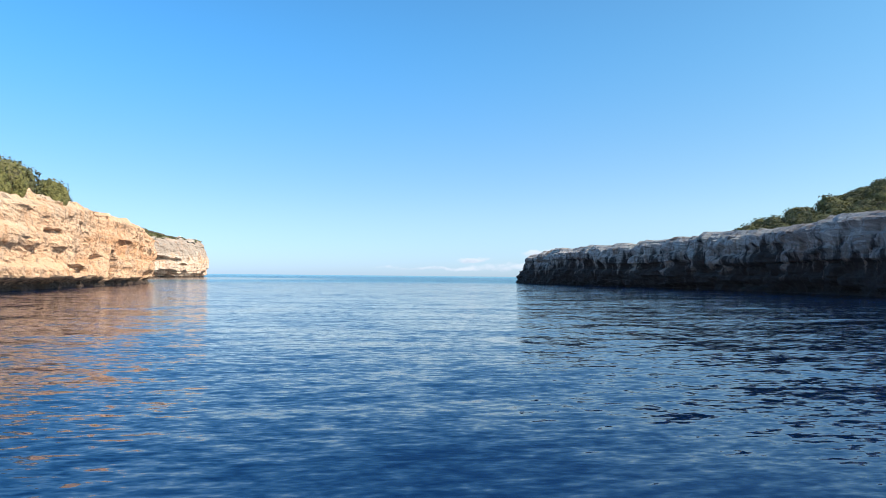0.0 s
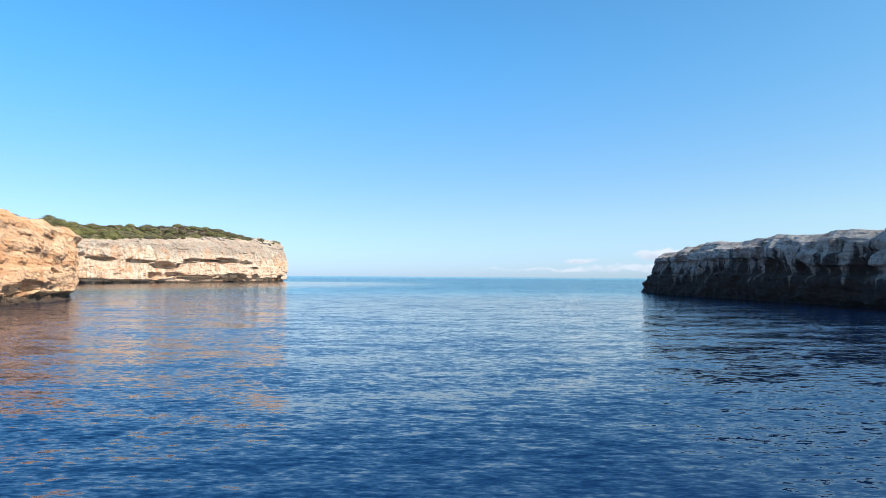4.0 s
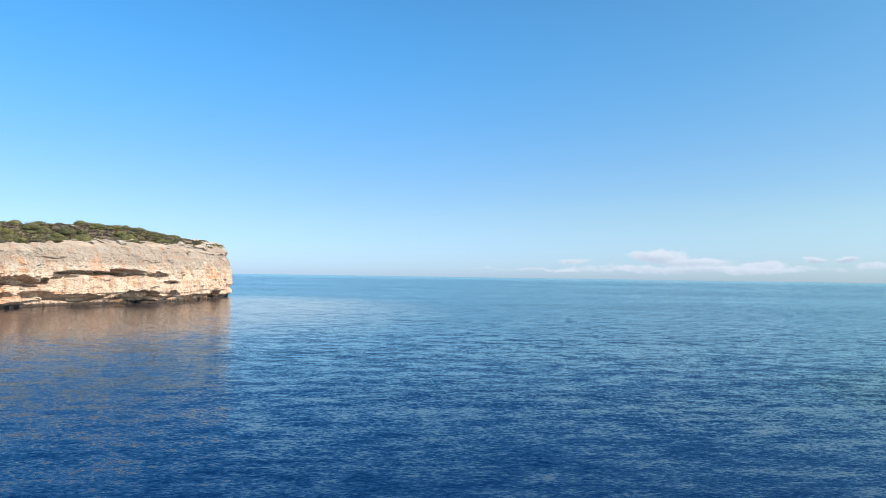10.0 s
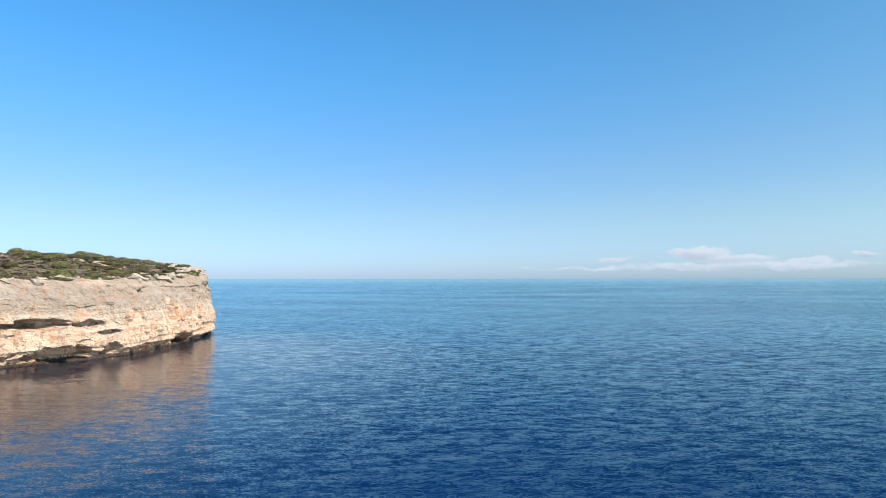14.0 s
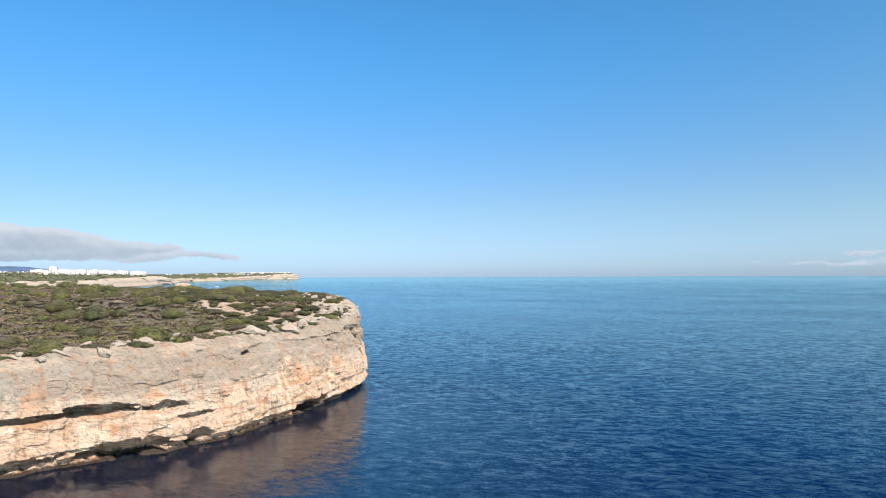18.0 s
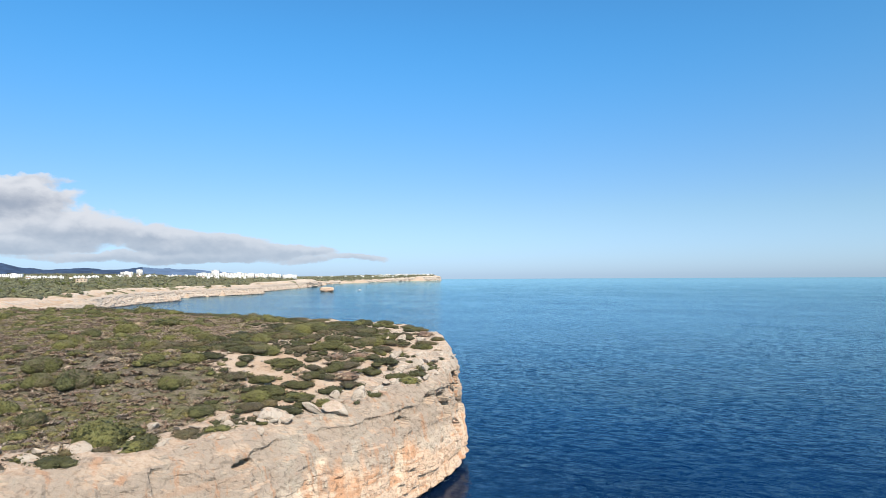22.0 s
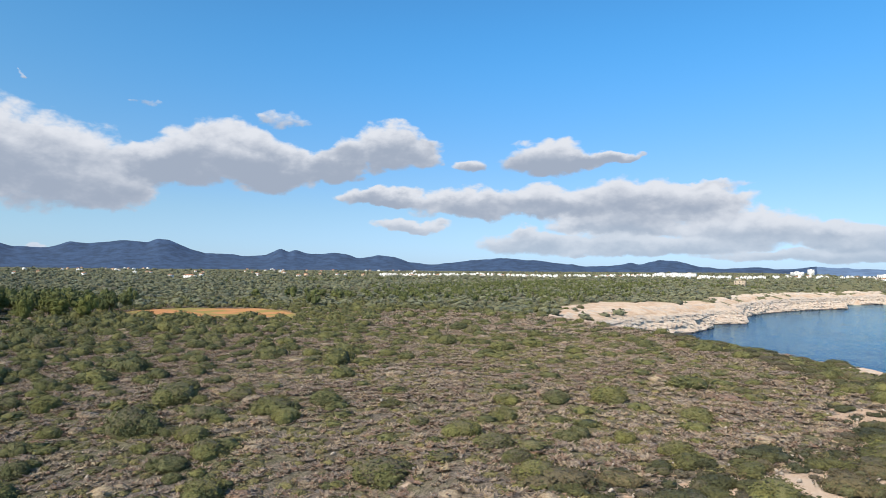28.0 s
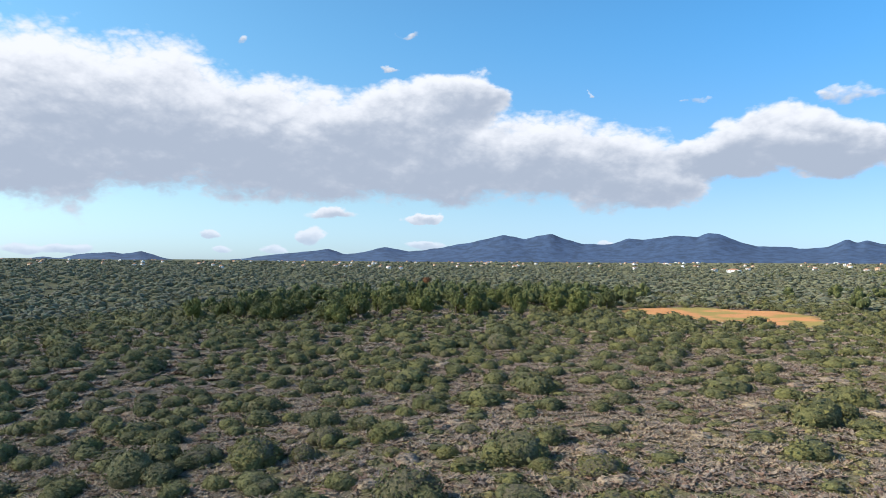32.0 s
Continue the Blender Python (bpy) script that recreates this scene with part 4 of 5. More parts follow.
def crown(rng, lobes, leaves, leaf, level=2, core=0.86):
    """Rounded lobes (x, y, z, rx, ry, rz) with a ragged skin of leaf clumps: verts and triangles."""
    iv, jf = icosphere(level)
    V, F, n = [], [], 0
    area = np.array([l[3] * l[4] for l in lobes])
    share = np.maximum(4, (leaves * area / area.sum())).astype(int)
    for (x, y, z, rx, ry, rz), count in zip(lobes, share):
        w = 1 + 0.28 * fbm(iv[:, 0] * 1.7 + x * 3, iv[:, 1] * 1.7 + y * 3, iv[:, 2] * 1.7 + z, 3, int(rng.integers(99)))
        p = iv * w[:, None] * np.array([rx, ry, rz]) * core + np.array([x, y, z])
        V.append(p)
        F.append(jf + n)
        n += len(p)
        u = rng.normal(size=(count, 3))
        u[:, 2] = np.abs(u[:, 2]) * 1.0 - 0.25
        u /= np.linalg.norm(u, axis=1)[:, None]
        w = 1 + 0.28 * fbm(u[:, 0] * 1.7 + x * 3, u[:, 1] * 1.7 + y * 3, u[:, 2] * 1.7 + z, 3, 5)
        c = u * (w * rng.uniform(0.84, 1.06, count))[:, None] * np.array([rx, ry, rz]) + np.array([x, y, z])
        t1 = np.cross(u, rng.normal(size=(count, 3)))
        t1 /= np.linalg.norm(t1, axis=1)[:, None]
        t2 = np.cross(u, t1) * 0.75 + u * rng.uniform(0.2, 0.9, count)[:, None]
        sz = leaf * rng.uniform(0.6, 1.5, count)[:, None]
        tri = np.stack([c - t1 * sz * 0.6, c + t1 * sz * 0.6, c + t2 * sz * 1.1], 1)
        V.append(tri.reshape(-1, 3))
        F.append(np.arange(count * 3).reshape(-1, 3) + n)
        n += count * 3
    return np.concatenate(V), np.concatenate(F)


def shrub_lobes(rng, flat=0.5):
    out = [(0, 0, flat * 0.35, 0.72, 0.72, flat * 0.75)]
    for k in range(int(rng.integers(2, 5))):
        a, r = rng.uniform(0, 6.28), rng.uniform(0.3, 0.6)
        q = rng.uniform(0.32, 0.55)
        out.append((r * np.cos(a), r * np.sin(a), flat * 0.25, q, q * rng.uniform(0.8, 1.2), q * flat * 1.35))
    return out


def pine_lobes(rng):
    out = []
    for k in range(int(rng.integers(6, 10))):
        a, r = rng.uniform(0, 6.28), rng.uniform(0.05, 0.55)
        z = rng.uniform(0.36, 0.8) - 0.2 * r
        q = rng.uniform(0.26, 0.42)
        out.append((r * np.cos(a), r * np.sin(a), z, q, q, q * 0.62))
    return out


def scatter(name, templates, mat, places, sizes, heights, label, category, rng):
    """Many copies of the templates joined into one mesh of kind stuff."""
    V, F, n = [], [], 0
    pick = rng.integers(0, len(templates), len(places))
    turn = rng.uniform(0, 6.283, len(places))
    for k, (tv, tf) in enumerate(templates):
        m = np.nonzero(pick == k)[0]
        if not len(m):
            continue
        c, s = np.cos(turn[m])[:, None], np.sin(turn[m])[:, None]
        x = (tv[None, :, 0] * c - tv[None, :, 1] * s) * sizes[m][:, None] + places[m, 0:1]
        y = (tv[None, :, 0] * s + tv[None, :, 1] * c) * sizes[m][:, None] + places[m, 1:2]
        z = tv[None, :, 2] * heights[m][:, None] + places[m, 2:3]
        V.append(np.stack([x, y, z], -1).reshape(-1, 3))
        F.append((tf[None] + (np.arange(len(m)) * len(tv))[:, None, None]).reshape(-1, 3) + n)
        n += len(m) * len(tv)
    me = mesh_np(name, np.concatenate(V), np.concatenate(F), mat)
    return tagged(new(name, me), label, category, kind="stuff")


rng = np.random.default_rng(7)
SHRUBS = []
for k in range(9):
    v, f = crown(rng, shrub_lobes(rng, rng.uniform(0.75, 1.0)), 1100, 0.07, 3, 0.88)
    SHRUBS.append(mesh_np("shrub", v, f, LEAF))
SHRUB_MID = [crown(rng, shrub_lobes(rng, rng.uniform(0.75, 1.0)), 320, 0.11, 2, 0.88) for k in range(7)]
SHRUB_LOW = [crown(rng, shrub_lobes(rng, rng.uniform(0.75, 1.0)), 90, 0.18, 1, 0.88) for k in range(7)]
CLUMP_LOW = [crown(rng, shrub_lobes(rng, 1.0)[:2], 30, 0.30, 1, 0.92) for k in range(6)]
PINE_LOW = [crown(rng, pine_lobes(rng), 110, 0.12, 1, 0.92) for k in range(6)]


def tuft(rng, n=13):
    a = rng.uniform(0, 6.283, n)
    r = rng.uniform(0.0, 0.35, n)
    c = np.stack([r * np.cos(a), r * np.sin(a), np.zeros(n)], -1)
    lean = rng.uniform(0.2, 0.8, n)
    b = a + rng.normal(size=n) * 0.8
    tip = c + np.stack([np.cos(b) * lean, np.sin(b) * lean, rng.uniform(0.5, 1.0, n)], -1)
    side = np.stack([-np.sin(b), np.cos(b), np.zeros(n)], -1) * rng.uniform(0.06, 0.17, n)[:, None]
    tri = np.stack([c - side, c + side, tip], 1)
    return tri.reshape(-1, 3), np.arange(3 * n).reshape(-1, 3)




def cushion(rng):
    v, f = crown(rng, [(0, 0, 0.05, 0.7, 0.7, 0.42)], 10, 0.3, 1, 0.8)
    tv, tf_ = tuft(rng, 24)
    tv = tv * np.array([1.7, 1.7, 0.85])
    return np.concatenate([v, tv]), np.concatenate([f, tf_ + len(v)])


CUSHIONS = [cushion(rng) for k in range(8)]
MOUNDS = [crown(rng, [(0, 0, 0.05, 0.8, 0.75, 0.5), (0.4, 0.1, 0.0, 0.5, 0.5, 0.35)], 40, 0.2, 1, 0.85) for k in range(6)]


def jittered(x0, x1, y0, y1, cell):
    gx, gy = np.meshgrid(np.arange(x0, x1, cell), np.arange(y0, y1, cell))
    p = np.stack([gx.ravel(), gy.ravel()], -1) + rng.uniform(0, cell, (gx.size, 2))
    return p


def grow(p, chance, edge=6.0):
    """Keeps the points that stand on land, not too near the brink, by chance; adds their height."""
    d, lip = coast_distance(p[:, 0], p[:, 1])
    keep = (d > edge) & (rng.random(len(p)) < chance(p[:, 0], p[:, 1], d)) & (field_mask(p[:, 0], p[:, 1]) < 0.1)
    p, d, lip = p[keep], d[keep], lip[keep]
    return np.column_stack([p, land_height(p[:, 0], p[:, 1], d, lip) - 0.25])


def wood(x, y):
    """Where pines stand, from 0 to 1."""
    n = fbm(x * 0.012, y * 0.012, 4, 3, 61)
    a = sstep(1.15, 0.75, np.hypot((x + 345) / 120, (y - 40) / 95) + 0.35 * n)
    b = sstep(1.15, 0.75, np.hypot((x + 900) / 420, (y - 330 - 0.28 * (x + 900) * -1) / 150) + 0.35 * n)
    c = sstep(0.1, 0.5, n) * sstep(700, 900, np.hypot(x + 170, y - 260))
    return np.clip(np.maximum.reduce([a, b, 0.6 * c]), 0, 1)


def shrub_chance(x, y, d):
    n = fbm(x * 0.03, y * 0.03, 9, 3, 71)
    bare = bareness(x, y, d)
    base = 0.22 + 0.62 * sstep(285, 195, y) + 0.34 * n + 0.18 * sstep(200, 330, np.hypot(x + 170, y - 260))
    return np.where(bare > 0.85, 0.04, np.where(bare > 0.3, 0.2, base)) * (1 - 0.6 * wood(x, y))


near = grow(jittered(-520, -106, -60, 380, 5.2), shrub_chance, 5.0)
dist_mid = np.hypot(near[:, 0] + 170, near[:, 1] - 262)
sizes = rng.uniform(1.4, 3.1, len(near)) * np.where(rng.random(len(near)) < 0.16, 1.5, 1.0) * (0.9 + 0.12 * sstep(60, 250, dist_mid))
tall = sizes * rng.uniform(0.5, 0.8, len(near)) * (1 + 0.2 * sstep(300, 180, near[:, 1]))
# the shrubs nearest to the way stand as things of their own
close = np.nonzero((near[:, 0] > -200) & (near[:, 1] > 215) & (near[:, 1] < 352))[0][:270]
is_close = np.zeros(len(near), bool)
is_close[close] = True
for i in close:
    x, y, z = near[i]
    ob = new("shrub", SHRUBS[int(rng.integers(len(SHRUBS)))])
    ob.matrix_world = Matrix.LocRotScale((x, y, z), Euler((0, 0, rng.uniform(0, 6.28))), (sizes[i], sizes[i], tall[i]))
    tagged(ob, "rounded wind-shaped green mastic shrub on the dry plateau", "shrub", "shrubs on the headland")
dist_end = np.hypot(near[:, 0] + 130, near[:, 1] - 290)
for m, kinds, what in ((~is_close & (dist_end < 190), SHRUB_MID, "dense round green shrubs covering the plateau"), (~is_close & (dist_end >= 190), SHRUB_LOW, "low green scrub farther out on the plateau")):
    scatter("scrub", kinds, LEAF_FAR, near[m], sizes[m], tall[m], what, "scrub", rng)

# low mats of dwarf scrub between and on the bare rim
mats = grow(jittered(-330, -108, 180, 380, 3.3), lambda x, y, d: np.where(bareness(x, y, d) > 0.3, 0.1, 0.26), 2.2)
mats[:, 2] += 0.3 * (coast_distance(mats[:, 0], mats[:, 1])[0] < 12)
ms = rng.uniform(0.9, 2.6, len(mats)) * (1 + 0.25 * (bareness(mats[:, 0], mats[:, 1], coast_distance(mats[:, 0], mats[:, 1])[0]) > 0.3))
dry = rng.random(len(mats)) < 0.3
scatter("dwarf_scrub", SHRUB_LOW, TWIG, mats[dry], ms[dry], ms[dry] * 0.34, "low grey-brown dwarf scrub mats on pale soil", "scrub", rng)
scatter("green_mats", SHRUB_LOW, LEAF_FAR, mats[~dry], ms[~dry], ms[~dry] * 0.42, "low olive-green cushions of dwarf scrub", "scrub", rng)

# broad low mats on the bare soil along the brink
MATS = []
for k in range(8):
    lob = [(0, 0, 0.12, 0.7, 0.55, 0.3)]
    for q in range(5):
        a, r = rng.uniform(0, 6.28), rng.uniform(0.3, 0.75)
        w = rng.uniform(0.25, 0.5)
        lob.append((r * np.cos(a), 0.75 * r * np.sin(a), 0.08, w, w, rng.uniform(0.18, 0.3)))
    v, f = crown(rng, lob, 1000, 0.06, 2, 0.9)
    MATS.append(mesh_np("heath_mat", v, f, HEATH if k % 8 in (2, 5, 7) else OLIVE))
bm = grow(jittered(-330, -108, 225, 388, 3.7), lambda x, y, d: np.where(bareness(x, y, d) > 0.3, np.where(bareness(x, y, d) > 0.85, 0.2, 0.8), 0.0), 2.4)
bm = bm[np.argsort(np.hypot(bm[:, 0] + 135, bm[:, 1] - 320))][:298]
for x, y, z in bm:
    q = rng.uniform(1.2, 2.8) * (1.3 if rng.random() < 0.2 else 1.0)
    kind = int(rng.integers(len(MATS)))
    ob = new("heath_mat", MATS[kind])
    lift = 0.15 + 0.3 * float(coast_distance(np.array([x]), np.array([y]))[0][0] < 12)
    ob.matrix_world = Matrix.LocRotScale((x, y, z + lift), Euler((0, 0, rng.uniform(0, 6.28))), (q * rng.uniform(0.85, 1.25), q, q * rng.uniform(0.6, 0.95)))
    tagged(ob, "low purplish-brown heath mat on bare tan soil" if kind % 8 in (2, 5, 7) else "low dark olive cushion mat on bare tan soil", "shrub", "heath mats along the brink")

# small cushions that fill in between the mats
dw = grow(jittered(-330, -108, 225, 388, 1.15), lambda x, y, d: np.where(bareness(x, y, d) > 0.3, np.where(bareness(x, y, d) > 0.85, 0.05, 0.62 * sstep(-0.25, 0.15, fbm(x * 0.16, y * 0.16, 6, 2, 95))), 0.0), 2.0)
dw[:, 2] += 0.15 + 0.25 * (coast_distance(dw[:, 0], dw[:, 1])[0] < 12)
dq = rng.uniform(0.4, 1.1, len(dw))
heathy = rng.random(len(dw)) < 0.35
scatter("heath_cushions", MOUNDS, HEATH, dw[heathy], dq[heathy], dq[heathy] * 0.75, "small purplish-brown heath cushions on bare soil", "scrub", rng)
scatter("olive_cushions", MOUNDS, OLIVE, dw[~heathy], dq[~heathy], dq[~heathy] * 0.75, "small dark olive cushions on bare soil", "scrub", rng)

# dry twiggy undergrowth: small cushions and tufts
tf = grow(jittered(-285, -108, 175, 372, 1.3), lambda x, y, d: np.where(bareness(x, y, d) > 0.6, 0.06, 0.9), 3.5)
ts = rng.uniform(0.55, 1.15, len(tf))
green = rng.random(len(tf)) < 0.09 + 0.22 * sstep(-0.1, 0.25, fbm(tf[:, 0] * 0.03, tf[:, 1] * 0.03, 2, 3, 91)) + 0.18 * sstep(262, 300, tf[:, 1])
scatter("dry_scrub", CUSHIONS, TWIG, tf[~green], ts[~green] * 1.0, ts[~green] * 0.55, "dry grey twiggy undergrowth between the shrubs", "undergrowth", rng)
t2 = grow(np.concatenate([jittered(-440, -285, 60, 372, 3.2), jittered(-285, -112, 70, 175, 3.2)]), lambda x, y, d: np.where(bareness(x, y, d) > 0.6, 0.1, 0.9), 6.0)
s2 = rng.uniform(1.1, 2.2, len(t2))
scatter("dry_scrub_farther", CUSHIONS, TWIG, t2, s2, s2 * 0.42, "dry grey twiggy undergrowth farther out on the plateau", "undergrowth", rng)
scatter("green_undergrowth", MOUNDS, LEAF_OPEN, tf[green], ts[green], ts[green] * 0.75, "small yellowish-green heath cushions between the shrubs", "undergrowth", rng)

# scrub and woodland towards the hills
n_far = 13500
az = np.radians(rng.uniform(38, 180, n_far))
rr = 330 * np.exp(rng.random(n_far) * np.log(3300 / 330))
p = np.stack([-120 - np.sin(az) * rr, 280 + np.cos(az) * rr], -1)
far = grow(p, lambda x, y, d: np.where(bareness(x, y, d) > 0.5, 0.02, 0.9), 12.0)
dr = np.hypot(far[:, 0] + 120, far[:, 1] - 280)
fs = rng.uniform(2.0, 4.6, len(far)) * (1 + dr / 1400)
scatter("far_scrub", CLUMP_LOW, LEAF_HAZY, far, fs, fs * rng.uniform(0.35, 0.65, len(far)), "haze-greyed scrub and woods stretching to the hills", "woodland", rng)

cp = np.stack([rng.uniform(-3400, -1850, 9000), rng.uniform(1650, 3300, 9000)], -1)
cape = grow(cp, lambda x, y, d: (d < 420) * 0.9, 22.0)
cs = rng.uniform(4.0, 8.0, len(cape))
scatter("cape_wood", CLUMP_LOW, LEAF_HAZY, cape, cs, cs * rng.uniform(0.6, 1.0, len(cape)), "dark green trees on the far cape across the bay", "woodland", rng)

p2 = np.stack([rng.uniform(-1500, -200, 7500), rng.uniform(-150, 800, 7500)], -1)
pines = grow(p2, lambda x, y, d: wood(x, y) * 0.9 * (bareness(x, y, d) < 0.4), 14.0)
ps = rng.uniform(4.4, 7.0, len(pines))
ph = rng.uniform(6.5, 10.5, len(pines))
small = 1 - 0.45 * sstep(180, 300, np.hypot(pines[:, 0] + 345, pines[:, 1] - 40))
ps, ph = ps * small, ph * small


def make_pine(needles=PINE, label="bushy green pine with a rounded uneven crown"):
    """A pine: trunk with limbs and a crown of clumps; radius and height are 1."""
    r = np.random.default_rng(int(rng.integers(1e6)))
    lobes = pine_lobes(r)
    root = new("pine_tree")
    ring = 7

    def limb(a, b, r0, r1, steps=5):
        a, b = np.array(a), np.array(b)
        V = []
        for k in range(steps):
            u = k / (steps - 1)
            c = a + (b - a) * u + 0.03 * np.array([np.sin(u * 5 + r0 * 90), np.cos(u * 4 + r0 * 70), 0]) * (u > 0)
            q = r0 + (r1 - r0) * u
            for j in range(ring):
                V.append(c + q * np.array([np.cos(j * 6.283 / ring), np.sin(j * 6.283 / ring), 0]))
        return mesh_np("limb", np.array(V), grid_faces(steps, ring, True), BARK, True)

    part("trunk", limb((0, 0, -0.05), (0.04, 0.02, 0.62), 0.055, 0.03), root)
    for l in lobes[:4]:
        part("limb", limb((0.02, 0.01, 0.35), (l[0], l[1], l[2]), 0.03, 0.012, 4), root)
    v, f = crown(r, lobes, 900, 0.07, 2, 0.8)
    part("crown", mesh_np("crown", v, f, needles), root)
    return tagged(root, label, "tree", "pines in the woodland")


order = np.argsort(np.hypot(pines[:, 0] + 138, pines[:, 1] - 296))
kinds = [make_pine() for k in range(5)]
for k, i in enumerate(order[:60]):
    mt = Matrix.LocRotScale(pines[i], Euler((0, 0, rng.uniform(0, 6.28))), None)
    ob = kinds[k] if k < 5 else copy_thing(kinds[k % 5], mt)
    ob.matrix_basis = mt @ Matrix.Diagonal((ps[i], ps[i], ph[i], 1))
dead = make_pine(PINE_DEAD, "withered rust-brown pine among the green trees")
dead.matrix_basis = Matrix.Translation((-470, -115, float(land_height(np.array([-470.0]), np.array([-115.0]))[0]) - 0.25)) @ Matrix.Diagonal((4.5, 4.5, 8.5, 1))
rest = order[60:]
scatter("pine_wood", PINE_LOW, PINE_FAR, pines[rest], ps[rest], ph[rest], "green pine wood behind the scrub", "woodland", rng)

# the wooded slope over the southern cliff, and bushes over the near cliff
sl = grow(jittered(24, 170, 0, 200, 3.4), lambda x, y, d: np.where((d > 19) & (np.hypot(x - 98, y - 97) + 24 * fbm(x * 0.03, y * 0.03, 5, 3, 44) < 44), 0.9, np.where((d > 32) & (x > 85), 0.3, 0.0)), 5.0)
ss = rng.uniform(1.5, 3.0, len(sl))
scatter("slope_scrub", SHRUB_MID, LEAF_FAR, sl, ss, ss * rng.uniform(0.55, 0.95, len(sl)), "dark dense bushes on the slope over the southern cliff", "scrub", rng)
nl = grow(jittered(-110, -22, -20, 180, 3.4), lambda x, y, d: np.where((y < 64) | (d > 22), 0.75, 0.03), 4.5)
ns = rng.uniform(1.0, 1.8, len(nl)) * (1 + 1.1 * sstep(62, 40, nl[:, 1]))
scatter("cliff_top_scrub", SHRUB_MID, LEAF_FAR, nl, ns, ns * rng.uniform(0.7, 1.2, len(nl)), "green bushes on top of the low cliff", "scrub", rng)

# the bushes that lean over the low cliff's brink
for x, y, q, h in ((-31.6, 48.6, 2.8, 3.0), (-31.0, 52.8, 1.9, 1.9), (-34.6, 47.0, 2.9, 3.4), (-29.8, 45.0, 2.2, 2.6), (-32.2, 56.4, 1.3, 1.1), (-30.6, 41.0, 2.6, 3.0), (-33.6, 60.5, 0.8, 0.6)):
    ob = new("shrub", SHRUBS[int(rng.integers(len(SHRUBS)))])
    d, lip = coast_distance(np.array([x]), np.array([y]))
    ob.matrix_world = Matrix.LocRotScale((x, y, float(land_height(np.array([x]), np.array([y]), np.maximum(d, 0.5), lip)[0]) - 0.1), Euler((0, 0, rng.uniform(0, 6.28))), (q, q, h))
    tagged(ob, "round green bush on top of the low cliff", "shrub", "bushes on the low cliff")


# ---- rocks ----
def rock_mesh(seed, level=2):
    """A worn block: a ball cut by planes, roughened."""
    r = np.random.default_rng(seed)
    v, f = icosphere(level)
    v = v * r.uniform(0.8, 1.2, 3)
    for k in range(9):
        n = r.normal(size=3)
        n /= np.linalg.norm(n)
        d = v @ n - r.uniform(0.28, 0.6)
        v = v - np.outer(np.clip(d, 0, None), n)
    v = v * (1 + 0.08 * fbm(v[:, 0] * 3, v[:, 1] * 3, v[:, 2] * 3, 2, seed))[:, None]
    return v, f


ROCKS = [mesh_np("boulder", *rock_mesh(90 + k, 3), ROCK_RIM) for k in range(7)]


def boulder(x, y, size, seed, sink=0.25):
    r = np.random.default_rng(seed)
    d, lip = coast_distance(np.array([x]), np.array([y]))
    z = float(land_height(np.array([x]), np.array([y]), np.maximum(d, 0.5), lip)[0])
    ob = new("boulder", ROCKS[seed % len(ROCKS)])
    sx, sy, sz = size * r.uniform(0.9, 1.9), size * r.uniform(0.8, 1.4), size * r.uniform(0.7, 1.2)
    ob.matrix_world = Matrix.LocRotScale((x, y, z + sz * sink), Euler((r.uniform(-0.3, 0.3), r.uniform(-0.3, 0.3), r.uniform(0, 6.28))), (sx, sy, sz * 0.85))
    return tagged(ob, "pale weathered limestone boulder on the cliff's rim", "boulder", "boulders on the rim")


k = 0
for cx, cy, n, spread, big in ((-119, 268, 9, 5, 0.8), (-118.5, 280, 10, 6, 0.9), (-118, 292, 9, 5, 1.0), (-115.5, 301, 13, 4.0, 1.7), (-117, 310, 6, 3.5, 1.3), (-114, 288, 6, 4.0, 1.1), (-116, 276, 6, 5.0, 1.0), (-119, 263, 6, 6.0, 0.9), (-122, 322, 8, 5.0, 1.2), (-128, 336, 8, 5.0, 1.3), (-142, 350, 6, 5.0, 1.2)):
    for i in range(n):
        k += 1
        bx, by = cx + rng.normal() * spread * 0.5, cy + rng.normal() * spread
        if coast_distance(np.array([bx]), np.array([by]))[0][0] > 3.0:
            boulder(bx, by, big * rng.uniform(0.45, 1.15), k)

for j in range(58):
    by = rng.uniform(258, 350)
    bx = float(np.interp(by, [p[1] for p in HEADLAND], [p[0] for p in HEADLAND])) - rng.uniform(0.5, 7.5)
    boulder(bx, by, rng.uniform(0.4, 1.2) * (1.5 if rng.random() < 0.12 else 1.0), 100 + j, 0.2)

st = grow(jittered(-330, -108, 204, 380, 1.9), lambda x, y, d: np.where(bareness(x, y, d) > 0.4, 0.5, 0.04), 2.5)
st[:, 2] += 0.2
ss = rng.uniform(0.12, 0.42, len(st))
scatter("stones", [rock_mesh(200 + k, 1) for k in range(5)], ROCK_PALE, st, ss, ss * 0.8, "loose pale stones on the bare soil", "stones", rng)


